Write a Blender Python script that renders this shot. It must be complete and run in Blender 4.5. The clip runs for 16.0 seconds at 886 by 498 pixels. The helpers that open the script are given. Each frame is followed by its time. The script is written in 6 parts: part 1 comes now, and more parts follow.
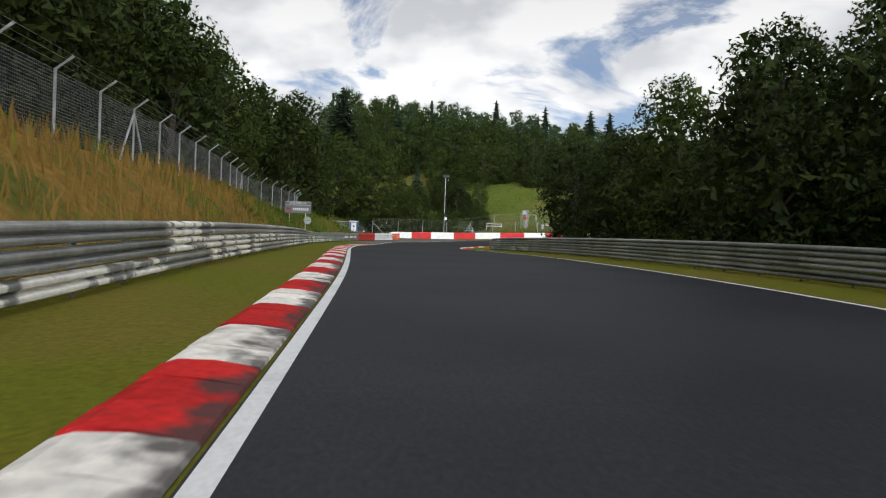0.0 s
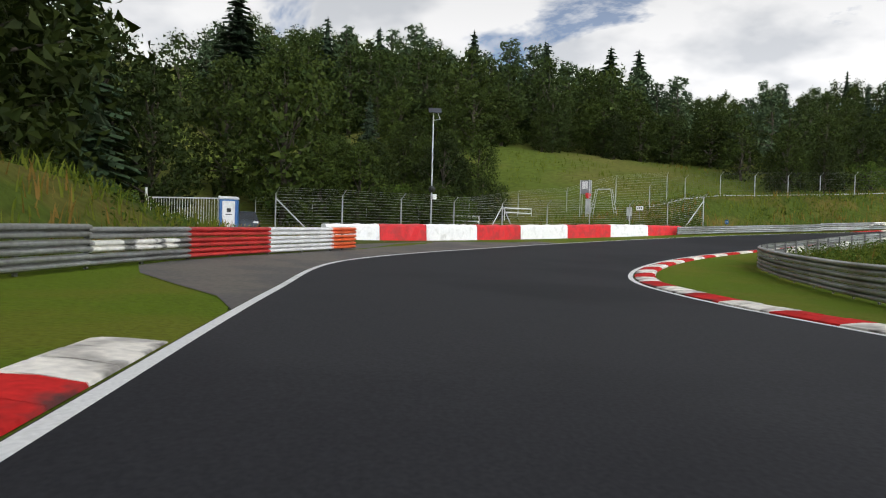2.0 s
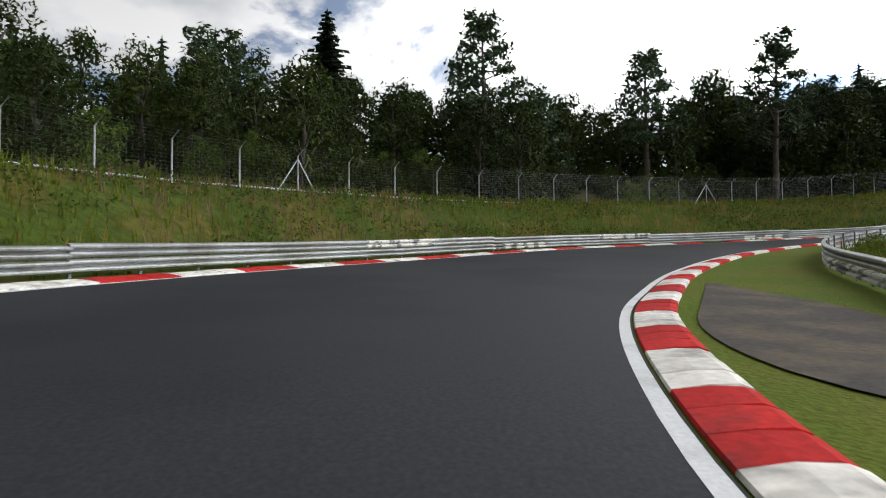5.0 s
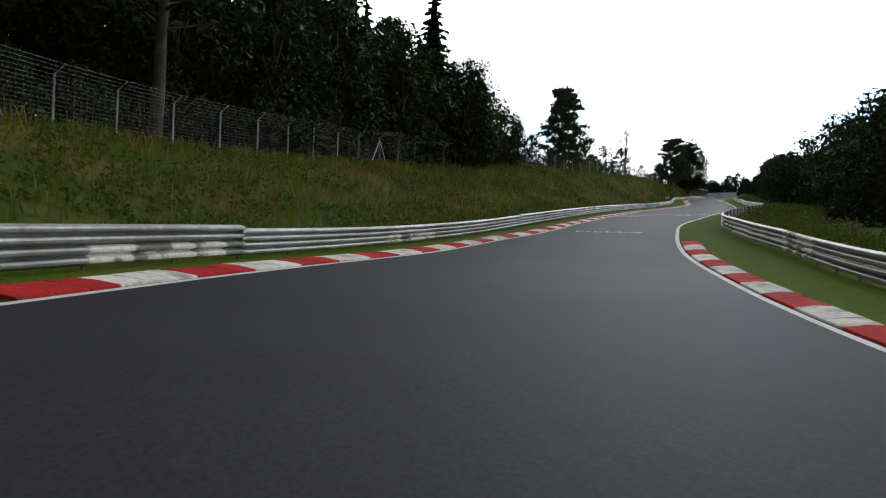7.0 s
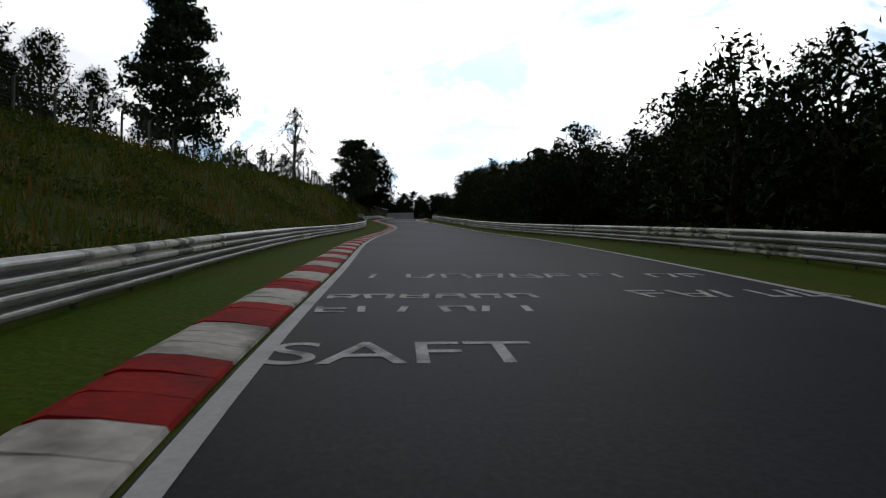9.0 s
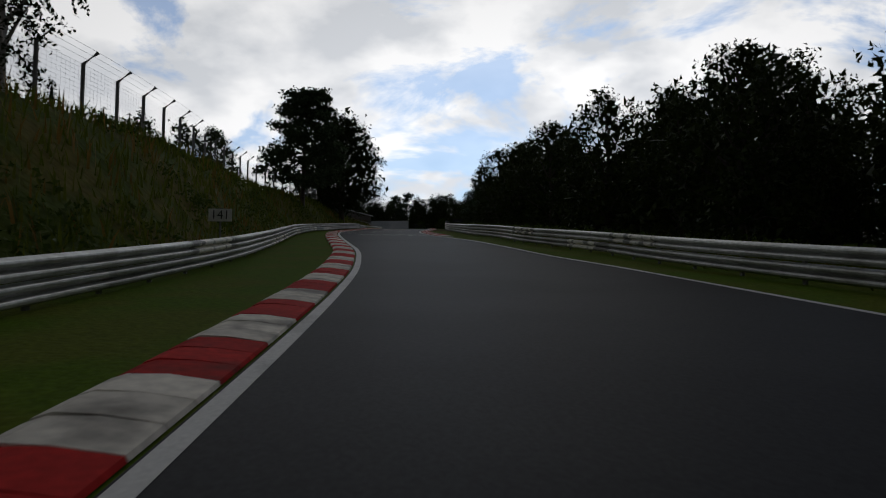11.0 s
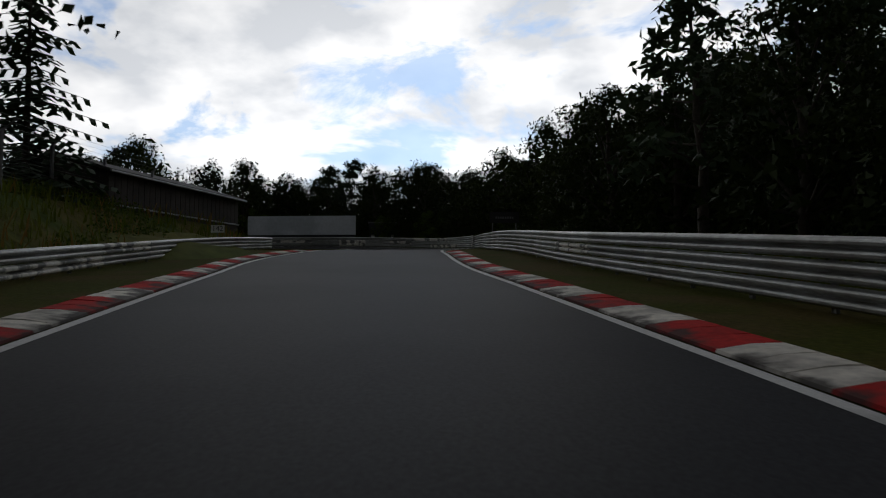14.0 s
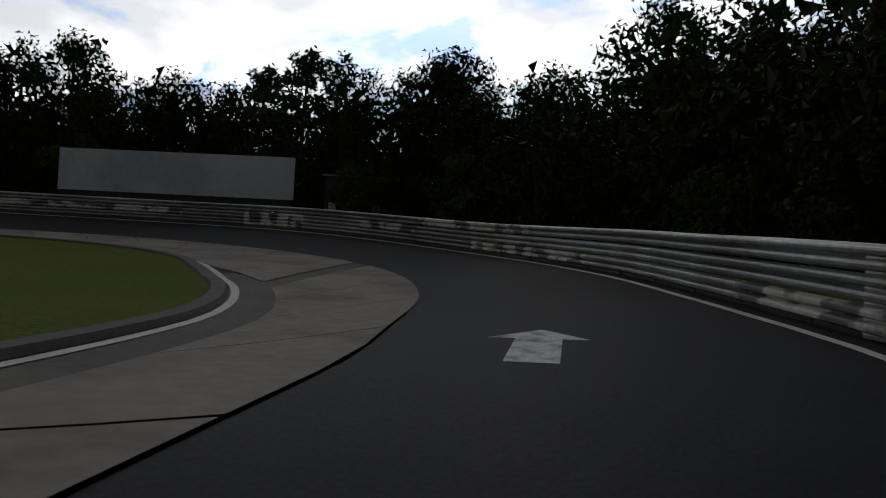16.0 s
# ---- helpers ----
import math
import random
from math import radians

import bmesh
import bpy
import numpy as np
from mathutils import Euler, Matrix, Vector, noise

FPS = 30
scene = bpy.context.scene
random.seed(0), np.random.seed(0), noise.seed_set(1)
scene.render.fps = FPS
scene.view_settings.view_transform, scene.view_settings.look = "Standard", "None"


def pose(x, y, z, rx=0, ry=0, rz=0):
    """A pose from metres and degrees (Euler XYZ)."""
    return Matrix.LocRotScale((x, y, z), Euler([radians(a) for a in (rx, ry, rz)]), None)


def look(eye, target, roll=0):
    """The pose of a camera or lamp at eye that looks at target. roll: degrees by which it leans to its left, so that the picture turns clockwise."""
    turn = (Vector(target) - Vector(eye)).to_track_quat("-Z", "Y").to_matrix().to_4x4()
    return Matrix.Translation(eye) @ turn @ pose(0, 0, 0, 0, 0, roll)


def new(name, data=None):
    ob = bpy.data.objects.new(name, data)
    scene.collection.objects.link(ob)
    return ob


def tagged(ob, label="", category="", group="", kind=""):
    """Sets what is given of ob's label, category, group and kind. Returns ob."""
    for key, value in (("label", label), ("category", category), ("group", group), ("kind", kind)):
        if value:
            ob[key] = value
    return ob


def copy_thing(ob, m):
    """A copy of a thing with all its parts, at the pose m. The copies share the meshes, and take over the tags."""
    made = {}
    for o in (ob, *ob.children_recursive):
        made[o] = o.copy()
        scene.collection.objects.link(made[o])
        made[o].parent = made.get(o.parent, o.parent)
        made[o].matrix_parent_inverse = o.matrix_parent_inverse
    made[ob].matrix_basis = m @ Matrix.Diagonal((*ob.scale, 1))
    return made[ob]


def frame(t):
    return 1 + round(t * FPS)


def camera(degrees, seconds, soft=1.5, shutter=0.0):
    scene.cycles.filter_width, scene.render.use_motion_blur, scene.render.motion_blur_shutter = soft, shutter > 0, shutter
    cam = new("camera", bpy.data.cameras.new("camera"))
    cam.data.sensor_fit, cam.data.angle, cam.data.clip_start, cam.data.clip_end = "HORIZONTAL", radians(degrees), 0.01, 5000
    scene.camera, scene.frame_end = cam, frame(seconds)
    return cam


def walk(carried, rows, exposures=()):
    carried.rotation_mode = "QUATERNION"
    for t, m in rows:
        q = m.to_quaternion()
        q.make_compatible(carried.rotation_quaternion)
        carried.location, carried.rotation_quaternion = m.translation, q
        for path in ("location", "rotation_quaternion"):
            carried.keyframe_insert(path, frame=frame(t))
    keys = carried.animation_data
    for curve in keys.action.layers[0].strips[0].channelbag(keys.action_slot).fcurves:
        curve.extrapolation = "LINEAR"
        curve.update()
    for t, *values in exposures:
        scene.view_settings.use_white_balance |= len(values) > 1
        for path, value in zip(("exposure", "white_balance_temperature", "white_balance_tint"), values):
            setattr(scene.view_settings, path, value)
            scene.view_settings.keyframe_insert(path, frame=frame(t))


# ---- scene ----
cam = camera(64.1, 16.0, soft=1.1, shutter=0.04)
ROWS = [
    (0, 0.00, -0.00, 1.30, 89.65, -2.06, 0.21),
    (0.5, -1.56, 19.13, 1.78, 89.98, -2.20, 2.70),
    (1, -3.26, 35.50, 1.98, 89.73, -1.91, 4.55),
    (1.5, -4.91, 50.64, 2.12, 89.57, -1.68, 1.06),
    (2, -5.38, 63.44, 2.08, 89.38, -1.51, -5.70),
    (2.5, -3.99, 74.98, 2.14, 89.28, -0.91, -16.92),
    (3, -0.23, 85.63, 2.28, 89.53, 0.47, -29.36),
    (3.5, 6.16, 95.56, 2.61, 90.54, 0.83, -42.73),
    (4, 14.30, 103.52, 3.04, 90.79, 0.66, -56.00),
    (4.5, 23.64, 109.13, 3.57, 91.59, 0.88, -69.29),
    (5, 33.52, 112.27, 4.35, 92.79, 0.55, -83.50),
    (5.2, 37.57, 112.81, 4.76, 92.34, 0.27, -88.45),
    (5.8, 50.31, 112.19, 5.56, 91.79, -0.43, -104.24),
    (6.4, 62.73, 107.99, 6.64, 91.24, -1.13, -119.84),
    (6.9, 72.31, 101.87, 7.40, 90.78, -1.72, -132.06),
    (7.3, 79.17, 95.45, 7.88, 90.42, -2.19, -140.95),
    (7.5, 82.28, 91.83, 8.14, 90.89, -2.21, -145.08),
    (8, 89.02, 82.10, 8.99, 92.27, -1.35, -153.53),
    (8.5, 95.36, 70.02, 10.26, 92.66, 0.24, -158.08),
    (9, 100.49, 58.54, 11.51, 92.74, 0.01, -161.03),
    (9.2, 102.22, 54.35, 11.99, 93.56, -0.11, -161.83),
    (11.3, 125.39, -2.95, 17.58, 93.59, -0.39, -161.64),
    (11.5, 127.58, -8.34, 18.19, 94.10, -1.46, -161.42),
    (12, 133.41, -22.51, 19.88, 94.09, -0.97, -160.77),
    (12.5, 139.66, -37.43, 21.62, 93.57, 0.66, -160.79),
    (13, 145.72, -52.37, 23.17, 93.73, 0.49, -161.86),
    (13.5, 151.10, -66.57, 24.75, 93.78, -0.29, -164.56),
    (14, 155.48, -79.61, 26.14, 93.12, 0.04, -166.32),
    (14.5, 159.28, -92.53, 27.24, 92.55, 0.89, -168.05),
    (15, 162.88, -105.28, 28.37, 92.79, 0.30, -167.91),
    (15.5, 166.13, -116.48, 29.29, 92.23, -1.99, -166.82),
    (16, 168.61, -124.56, 29.76, 90.83, -3.09, -166.14),
]
EXPOSURES = [(0, -1.22), (5.2, -1.38), (7.3, -2.1), (9.2, -3.4), (11.3, -4.05), (13.5, -3.85), (14.5, -3.92), (15.2, -3.9), (16, -3.6)]
walk(cam, [(t, pose(*p)) for t, *p in ROWS], EXPOSURES)

# ---- world and sun ----
SUN_AZ = radians(168)      # clockwise from +y
SUN_EL = radians(42)
world = bpy.data.worlds.new("sky")
scene.world = world
world.use_nodes = True
wn, wl = world.node_tree.nodes, world.node_tree.links
wn.clear()
w_out = wn.new("ShaderNodeOutputWorld")
w_bg = wn.new("ShaderNodeBackground")
w_sky = wn.new("ShaderNodeTexSky")
w_sky.sky_type = "NISHITA"
w_sky.sun_disc = False
w_sky.sun_elevation, w_sky.sun_rotation = SUN_EL, SUN_AZ
w_bg.inputs["Strength"].default_value = 0.11
w_co = wn.new("ShaderNodeTexCoord")
w_sep = wn.new("ShaderNodeSeparateXYZ")
wl.new(w_co.outputs["Generated"], w_sep.inputs[0])
# flat cloud deck: direction divided by its height
w_add = wn.new("ShaderNodeMath"); w_add.operation = "ADD"; w_add.inputs[1].default_value = 0.3
w_abs = wn.new("ShaderNodeMath"); w_abs.operation = "ABSOLUTE"
wl.new(w_sep.outputs["Z"], w_abs.inputs[0]); wl.new(w_abs.outputs[0], w_add.inputs[0])
w_dx = wn.new("ShaderNodeMath"); w_dx.operation = "DIVIDE"
w_dy = wn.new("ShaderNodeMath"); w_dy.operation = "DIVIDE"
wl.new(w_sep.outputs["X"], w_dx.inputs[0]); wl.new(w_add.outputs[0], w_dx.inputs[1])
wl.new(w_sep.outputs["Y"], w_dy.inputs[0]); wl.new(w_add.outputs[0], w_dy.inputs[1])
w_com = wn.new("ShaderNodeCombineXYZ")
wl.new(w_dx.outputs[0], w_com.inputs[0]); wl.new(w_dy.outputs[0], w_com.inputs[1])
w_no = wn.new("ShaderNodeTexNoise")
w_no.inputs["Scale"].default_value = 1.9
w_no.inputs["Detail"].default_value = 9
w_no.inputs["Roughness"].default_value = 0.6
w_no.inputs["Distortion"].default_value = 0.5
wl.new(w_com.outputs[0], w_no.inputs["Vector"])
w_mask = wn.new("ShaderNodeMapRange")
w_mask.inputs["From Min"].default_value, w_mask.inputs["From Max"].default_value = 0.41, 0.475
w_mask.inputs["To Min"].default_value = 0.24
wl.new(w_no.outputs["Fac"], w_mask.inputs["Value"])
w_no2 = wn.new("ShaderNodeTexNoise")
w_no2.inputs["Scale"].default_value = 3.6
w_no2.inputs["Detail"].default_value = 7
wl.new(w_com.outputs[0], w_no2.inputs["Vector"])
w_ramp = wn.new("ShaderNodeValToRGB")
w_ramp.color_ramp.elements[0].position, w_ramp.color_ramp.elements[0].color = 0.38, (8.0, 8.3, 8.8, 1)
w_ramp.color_ramp.elements[1].position, w_ramp.color_ramp.elements[1].color = 0.56, (12.0, 12.0, 12.1, 1)
wl.new(w_no2.outputs["Fac"], w_ramp.inputs[0])
w_mix = wn.new("ShaderNodeMix"); w_mix.data_type = "RGBA"
w_dot = wn.new("ShaderNodeVectorMath"); w_dot.operation = "DOT_PRODUCT"
w_dot.inputs[1].default_value = (math.sin(SUN_AZ) * math.cos(SUN_EL), math.cos(SUN_AZ) * math.cos(SUN_EL), math.sin(SUN_EL))
wl.new(w_co.outputs["Generated"], w_dot.inputs[0])
w_glow = wn.new("ShaderNodeMapRange")
w_glow.inputs["From Min"].default_value, w_glow.inputs["From Max"].default_value = -0.1, 1.0
w_glow.inputs["To Min"].default_value, w_glow.inputs["To Max"].default_value = 0.0, 1.0
wl.new(w_dot.outputs["Value"], w_glow.inputs["Value"])
w_pow = wn.new("ShaderNodeMath"); w_pow.operation = "POWER"; w_pow.inputs[1].default_value = 2.2
wl.new(w_glow.outputs[0], w_pow.inputs[0])
w_gain = wn.new("ShaderNodeMath"); w_gain.operation = "MULTIPLY_ADD"
w_gain.inputs[1].default_value, w_gain.inputs[2].default_value = 8.2, 1.0
wl.new(w_pow.outputs[0], w_gain.inputs[0])
w_lit = wn.new("ShaderNodeVectorMath"); w_lit.operation = "SCALE"
w_hi = wn.new("ShaderNodeMapRange")      # added dimming overhead, brighter low down, to keep the ground dark
w_hi.inputs["From Min"].default_value, w_hi.inputs["From Max"].default_value = 0.14, 0.72
w_hi.inputs["To Min"].default_value, w_hi.inputs["To Max"].default_value = 2.1, 0.3
wl.new(w_sep.outputs["Z"], w_hi.inputs["Value"])
w_all = wn.new("ShaderNodeMath"); w_all.operation = "MULTIPLY"
wl.new(w_gain.outputs[0], w_all.inputs[0]); wl.new(w_hi.outputs[0], w_all.inputs[1])
w_blue = wn.new("ShaderNodeVectorMath"); w_blue.operation = "MULTIPLY"; w_blue.inputs[1].default_value = (0.62, 0.84, 1.08)
wl.new(w_sky.outputs[0], w_blue.inputs[0])
wl.new(w_mask.outputs[0], w_mix.inputs["Factor"])
wl.new(w_blue.outputs[0], w_mix.inputs["A"])
wl.new(w_ramp.outputs[0], w_mix.inputs["B"])
wl.new(w_mix.outputs["Result"], w_lit.inputs[0]); wl.new(w_all.outputs[0], w_lit.inputs["Scale"])
wl.new(w_lit.outputs[0], w_bg.inputs["Color"])
wl.new(w_bg.outputs[0], w_out.inputs[0])

sun_data = bpy.data.lights.new("sun", "SUN")
sun_data.energy, sun_data.angle, sun_data.color = 0.8, radians(14), (1.0, 0.95, 0.88)
sun = new("sun", sun_data)
sun.matrix_world = look((0, 0, 60), (-60 * math.sin(SUN_AZ) / math.tan(SUN_EL), -60 * math.cos(SUN_AZ) / math.tan(SUN_EL), 0))


# ---- materials ----
def material(name, color, rough=0.8, metal=0.0, vary=0.25, scale=1.0, fine=20.0, bump=0.2, dist=0.02, other=None, spec=0.5, per_object=0.0, edge=(0.45, 0.6), coord="Object"):
    """A surface with stains at one size and grain at a finer one."""
    m = bpy.data.materials.new(name)
    m.use_nodes = True
    n, l = m.node_tree.nodes, m.node_tree.links
    b = n["Principled BSDF"]
    b.inputs["Roughness"].default_value, b.inputs["Metallic"].default_value = rough, metal
    b.inputs["Specular IOR Level"].default_value = spec
    co = n.new("ShaderNodeTexCoord")
    big = n.new("ShaderNodeTexNoise")
    big.inputs["Scale"].default_value, big.inputs["Detail"].default_value = scale, 6
    small = n.new("ShaderNodeTexNoise")
    small.inputs["Scale"].default_value, small.inputs["Detail"].default_value = fine, 4
    geo = n.new("ShaderNodeNewGeometry")
    src = geo.outputs["Position"] if coord == "World" else co.outputs[coord]
    l.new(src, big.inputs["Vector"]); l.new(src, small.inputs["Vector"])
    mr = n.new("ShaderNodeMapRange")
    mr.inputs["From Min"].default_value, mr.inputs["From Max"].default_value = edge
    l.new(big.outputs["Fac"], mr.inputs["Value"])
    mix = n.new("ShaderNodeMix"); mix.data_type = "RGBA"
    c2 = other or tuple(v * (1 - vary) for v in color)
    mix.inputs["A"].default_value, mix.inputs["B"].default_value = (*color, 1), (*c2, 1)
    l.new(mr.outputs[0], mix.inputs["Factor"])
    gr = n.new("ShaderNodeMapRange")
    gr.inputs["From Min"].default_value, gr.inputs["From Max"].default_value = 0.25, 0.75
    gr.inputs["To Min"].default_value, gr.inputs["To Max"].default_value = 1 - vary * 0.8, 1 + vary * 0.8
    l.new(small.outputs["Fac"], gr.inputs["Value"])
    sc = n.new("ShaderNodeVectorMath"); sc.operation = "SCALE"
    l.new(mix.outputs["Result"], sc.inputs[0]); l.new(gr.outputs[0], sc.inputs["Scale"])
    last = sc.outputs[0]
    if per_object:
        inf = n.new("ShaderNodeObjectInfo")
        pr = n.new("ShaderNodeMapRange")
        pr.inputs["To Min"].default_value, pr.inputs["To Max"].default_value = 1 - per_object, 1 + per_object
        l.new(inf.outputs["Random"], pr.inputs["Value"])
        s2 = n.new("ShaderNodeVectorMath"); s2.operation = "SCALE"
        l.new(last, s2.inputs[0]); l.new(pr.outputs[0], s2.inputs["Scale"])
        last = s2.outputs[0]
    l.new(last, b.inputs["Base Color"])
    if bump:
        bp = n.new("ShaderNodeBump")
        bp.inputs["Strength"].default_value, bp.inputs["Distance"].default_value = bump, dist
        l.new(small.outputs["Fac"], bp.inputs["Height"]); l.new(bp.outputs[0], b.inputs["Normal"])
    return m


def leaf_material(name, color, other, rough=0.6, light=0.35, spec=0.2):
    m = bpy.data.materials.new(name)
    m.use_nodes = True
    n, l = m.node_tree.nodes, m.node_tree.links
    b = n["Principled BSDF"]
    out = n["Material Output"]
    geo = n.new("ShaderNodeNewGeometry")
    inf = n.new("ShaderNodeObjectInfo")
    mix = n.new("ShaderNodeMix"); mix.data_type = "RGBA"
    mix.inputs["A"].default_value, mix.inputs["B"].default_value = (*color, 1), (*other, 1)
    l.new(geo.outputs["Random Per Island"], mix.inputs["Factor"])
    pr = n.new("ShaderNodeMapRange")
    pr.inputs["To Min"].default_value, pr.inputs["To Max"].default_value = 0.65, 1.3
    l.new(inf.outputs["Random"], pr.inputs["Value"])
    s2 = n.new("ShaderNodeVectorMath"); s2.operation = "SCALE"
    l.new(mix.outputs["Result"], s2.inputs[0]); l.new(pr.outputs[0], s2.inputs["Scale"])
    l.new(s2.outputs[0], b.inputs["Base Color"])
    b.inputs["Roughness"].default_value = rough
    b.inputs["Specular IOR Level"].default_value = spec
    tr = n.new("ShaderNodeBsdfTranslucent")
    l.new(s2.outputs[0], tr.inputs["Color"])
    ms = n.new("ShaderNodeMixShader")
    ms.inputs[0].default_value = light
    l.new(b.outputs[0], ms.inputs[1]); l.new(tr.outputs[0], ms.inputs[2]); l.new(ms.outputs[0], out.inputs[0])
    return m


ASPHALT = material("asphalt", (0.034, 0.0344, 0.037), rough=0.6, vary=0.4, scale=0.2, fine=26, bump=0.25, dist=0.004, other=(0.026, 0.0262, 0.029), spec=0.045)
DIRTY = material("dirty_patched_asphalt", (0.06, 0.05, 0.042), rough=0.85, vary=0.35, scale=0.9, fine=9, other=(0.10, 0.078, 0.05), spec=0.15)
ASPHALT_OLD = material("old_asphalt", (0.085, 0.078, 0.07), rough=0.85, vary=0.3, scale=0.5, fine=9, other=(0.12, 0.105, 0.085))
CONCRETE = material("pale_concrete", (0.27, 0.245, 0.205), rough=0.85, vary=0.22, scale=0.5, fine=6, bump=0.2, other=(0.18, 0.16, 0.13))
LINE_WHITE = material("road_paint", (0.66, 0.66, 0.64), rough=0.7, vary=0.18, scale=1.2, fine=25, bump=0.1, other=(0.45, 0.45, 0.43), edge=(0.55, 0.75))
GRAFFITI = material("worn_road_writing", (0.7, 0.7, 0.68), rough=0.75, vary=0.35, scale=3.0, fine=22, other=(0.2, 0.2, 0.2), edge=(0.46, 0.66))
KERB_RED = material("red_kerb_paint", (0.50, 0.024, 0.022), rough=0.8, spec=0.06, vary=0.3, scale=1.6, fine=12, bump=0.4, dist=0.01, other=(0.25, 0.03, 0.027), edge=(0.54, 0.74), per_object=0.15, coord="World")
KERB_WHITE = material("white_kerb_paint", (0.78, 0.74, 0.66), rough=0.8, spec=0.1, vary=0.22, scale=1.6, fine=9, bump=0.4, dist=0.01, other=(0.30, 0.28, 0.25), edge=(0.5, 0.72), per_object=0.12, coord="World")
STEEL = material("galvanised_steel", (0.40, 0.41, 0.40), rough=0.48, metal=0.7, vary=0.28, scale=0.7, fine=7, bump=0.12, other=(0.30, 0.30, 0.28), per_object=0.22, coord="World")
STEEL_WHITE = material("flaking_white_steel", (0.74, 0.72, 0.66), rough=0.6, vary=0.25, scale=1.5, fine=6, bump=0.3, other=(0.16, 0.16, 0.15), edge=(0.5, 0.56), per_object=0.1, coord="World")
RAIL_RED = material("red_painted_steel", (0.5, 0.035, 0.03), rough=0.5, vary=0.2, scale=2, fine=9)
RAIL_ORANGE = material("orange_painted_steel", (0.75, 0.13, 0.035), rough=0.5, vary=0.2, scale=2, fine=9)
RAIL_CLEAN = material("white_painted_steel", (0.72, 0.72, 0.70), rough=0.5, vary=0.15, scale=2, fine=9)
POST = material("post_steel", (0.2, 0.2, 0.2), rough=0.6, metal=0.4, vary=0.25, scale=3, fine=20)
WIRE = material("dull_wire", (0.16, 0.165, 0.16), rough=0.6, metal=0.3, vary=0.2, scale=2, fine=15)
NETTING = material("grey_netting", (0.21, 0.215, 0.215), rough=0.6, metal=0.3, vary=0.2, scale=2, fine=15)
FENCE_STEEL = material("fence_steel", (0.46, 0.47, 0.47), rough=0.5, metal=0.4, vary=0.2, scale=2, fine=15)
TARP_RED = material("red_tarpaulin", (0.62, 0.02, 0.025), rough=0.45, vary=0.12, scale=2.2, fine=8, bump=0.15, other=(0.45, 0.03, 0.03))
TARP_WHITE = material("white_tarpaulin", (0.80, 0.79, 0.76), rough=0.5, vary=0.1, scale=2.2, fine=8, bump=0.15, other=(0.6, 0.59, 0.55), edge=(0.55, 0.75))
VERGE_GREEN = material("lush_mown_grass", (0.078, 0.132, 0.008), rough=0.9, vary=0.35, scale=0.5, fine=12, bump=0.6, dist=0.05, other=(0.10, 0.125, 0.014), spec=0.03)
VERGE_DRY = material("yellowish_mown_grass", (0.112, 0.118, 0.010), rough=0.9, vary=0.35, scale=0.35, fine=14, bump=0.8, dist=0.05, other=(0.135, 0.115, 0.018), spec=0.08)
# verge of the last stretch: darker and browner than VERGE_GREEN
VERGE_BROWN = material("mossy_brown_grass", (0.062, 0.068, 0.010), rough=0.95, vary=0.4, scale=0.5, fine=12, bump=0.6, dist=0.05, other=(0.085, 0.068, 0.02), spec=0.03)
VERGE = material("mown_grass", (0.088, 0.13, 0.009), rough=0.9, vary=0.35, scale=0.35, fine=14, bump=0.8, dist=0.05, other=(0.115, 0.13, 0.014), spec=0.08)
GROUND = material("rough_grass_ground", (0.075, 0.10, 0.016), rough=0.95, vary=0.35, scale=0.06, fine=1.5, bump=0.6, dist=0.15, other=(0.105, 0.105, 0.025), spec=0.08)
BANKSOIL = material("bank_growth", (0.055, 0.078, 0.012), rough=0.95, vary=0.4, scale=0.3, fine=3, bump=0.8, dist=0.15, other=(0.10, 0.088, 0.02), spec=0.08)
BARK = material("bark", (0.07, 0.055, 0.04), rough=0.9, vary=0.4, scale=1.5, fine=10, bump=0.7, dist=0.05)
BANKDRY = material("dry_bank_growth", (0.19, 0.115, 0.028), rough=0.95, vary=0.4, scale=0.35, fine=4, bump=0.8, dist=0.12, other=(0.085, 0.09, 0.018), spec=0.06)
PALE_BARK = material("pale_bark", (0.3, 0.28, 0.25), rough=0.85, vary=0.4, scale=2.0, fine=8, bump=0.4)
LEAF_A = leaf_material("broad_leaf", (0.015, 0.027, 0.005), (0.046, 0.062, 0.010), light=0.10, spec=0.1)
LEAF_B = leaf_material("dark_broad_leaf", (0.013, 0.023, 0.005), (0.032, 0.046, 0.009), light=0.09, spec=0.1)
NEEDLE = leaf_material("spruce_needles", (0.022, 0.042, 0.02), (0.04, 0.065, 0.03), light=0.15)
PINE_LEAF = leaf_material("pine_needles", (0.03, 0.052, 0.024), (0.055, 0.08, 0.035), light=0.15)
SHRUB_LEAF = leaf_material("shrub_leaf", (0.055, 0.10, 0.014), (0.11, 0.15, 0.024), light=0.35, spec=0.1)
GRASS_GREEN = leaf_material("grass_blades", (0.085, 0.12, 0.012), (0.15, 0.165, 0.022), light=0.35, spec=0.05)
GRASS_DRY = leaf_material("dry_grass_blades", (0.25, 0.145, 0.04), (0.19, 0.125, 0.03), light=0.35, spec=0.05)
PINKISH = leaf_material("faded_pink_blossom", (0.22, 0.10, 0.09), (0.12, 0.11, 0.05), light=0.4)
PLAIN_WHITE = material("weathered_white_board", (0.62, 0.65, 0.70), rough=0.6, vary=0.12, scale=0.25, fine=3, bump=0.03, other=(0.48, 0.52, 0.56))
DARK_PANEL = material("dark_panel", (0.03, 0.033, 0.04), rough=0.7, vary=0.2, scale=1, fine=8)
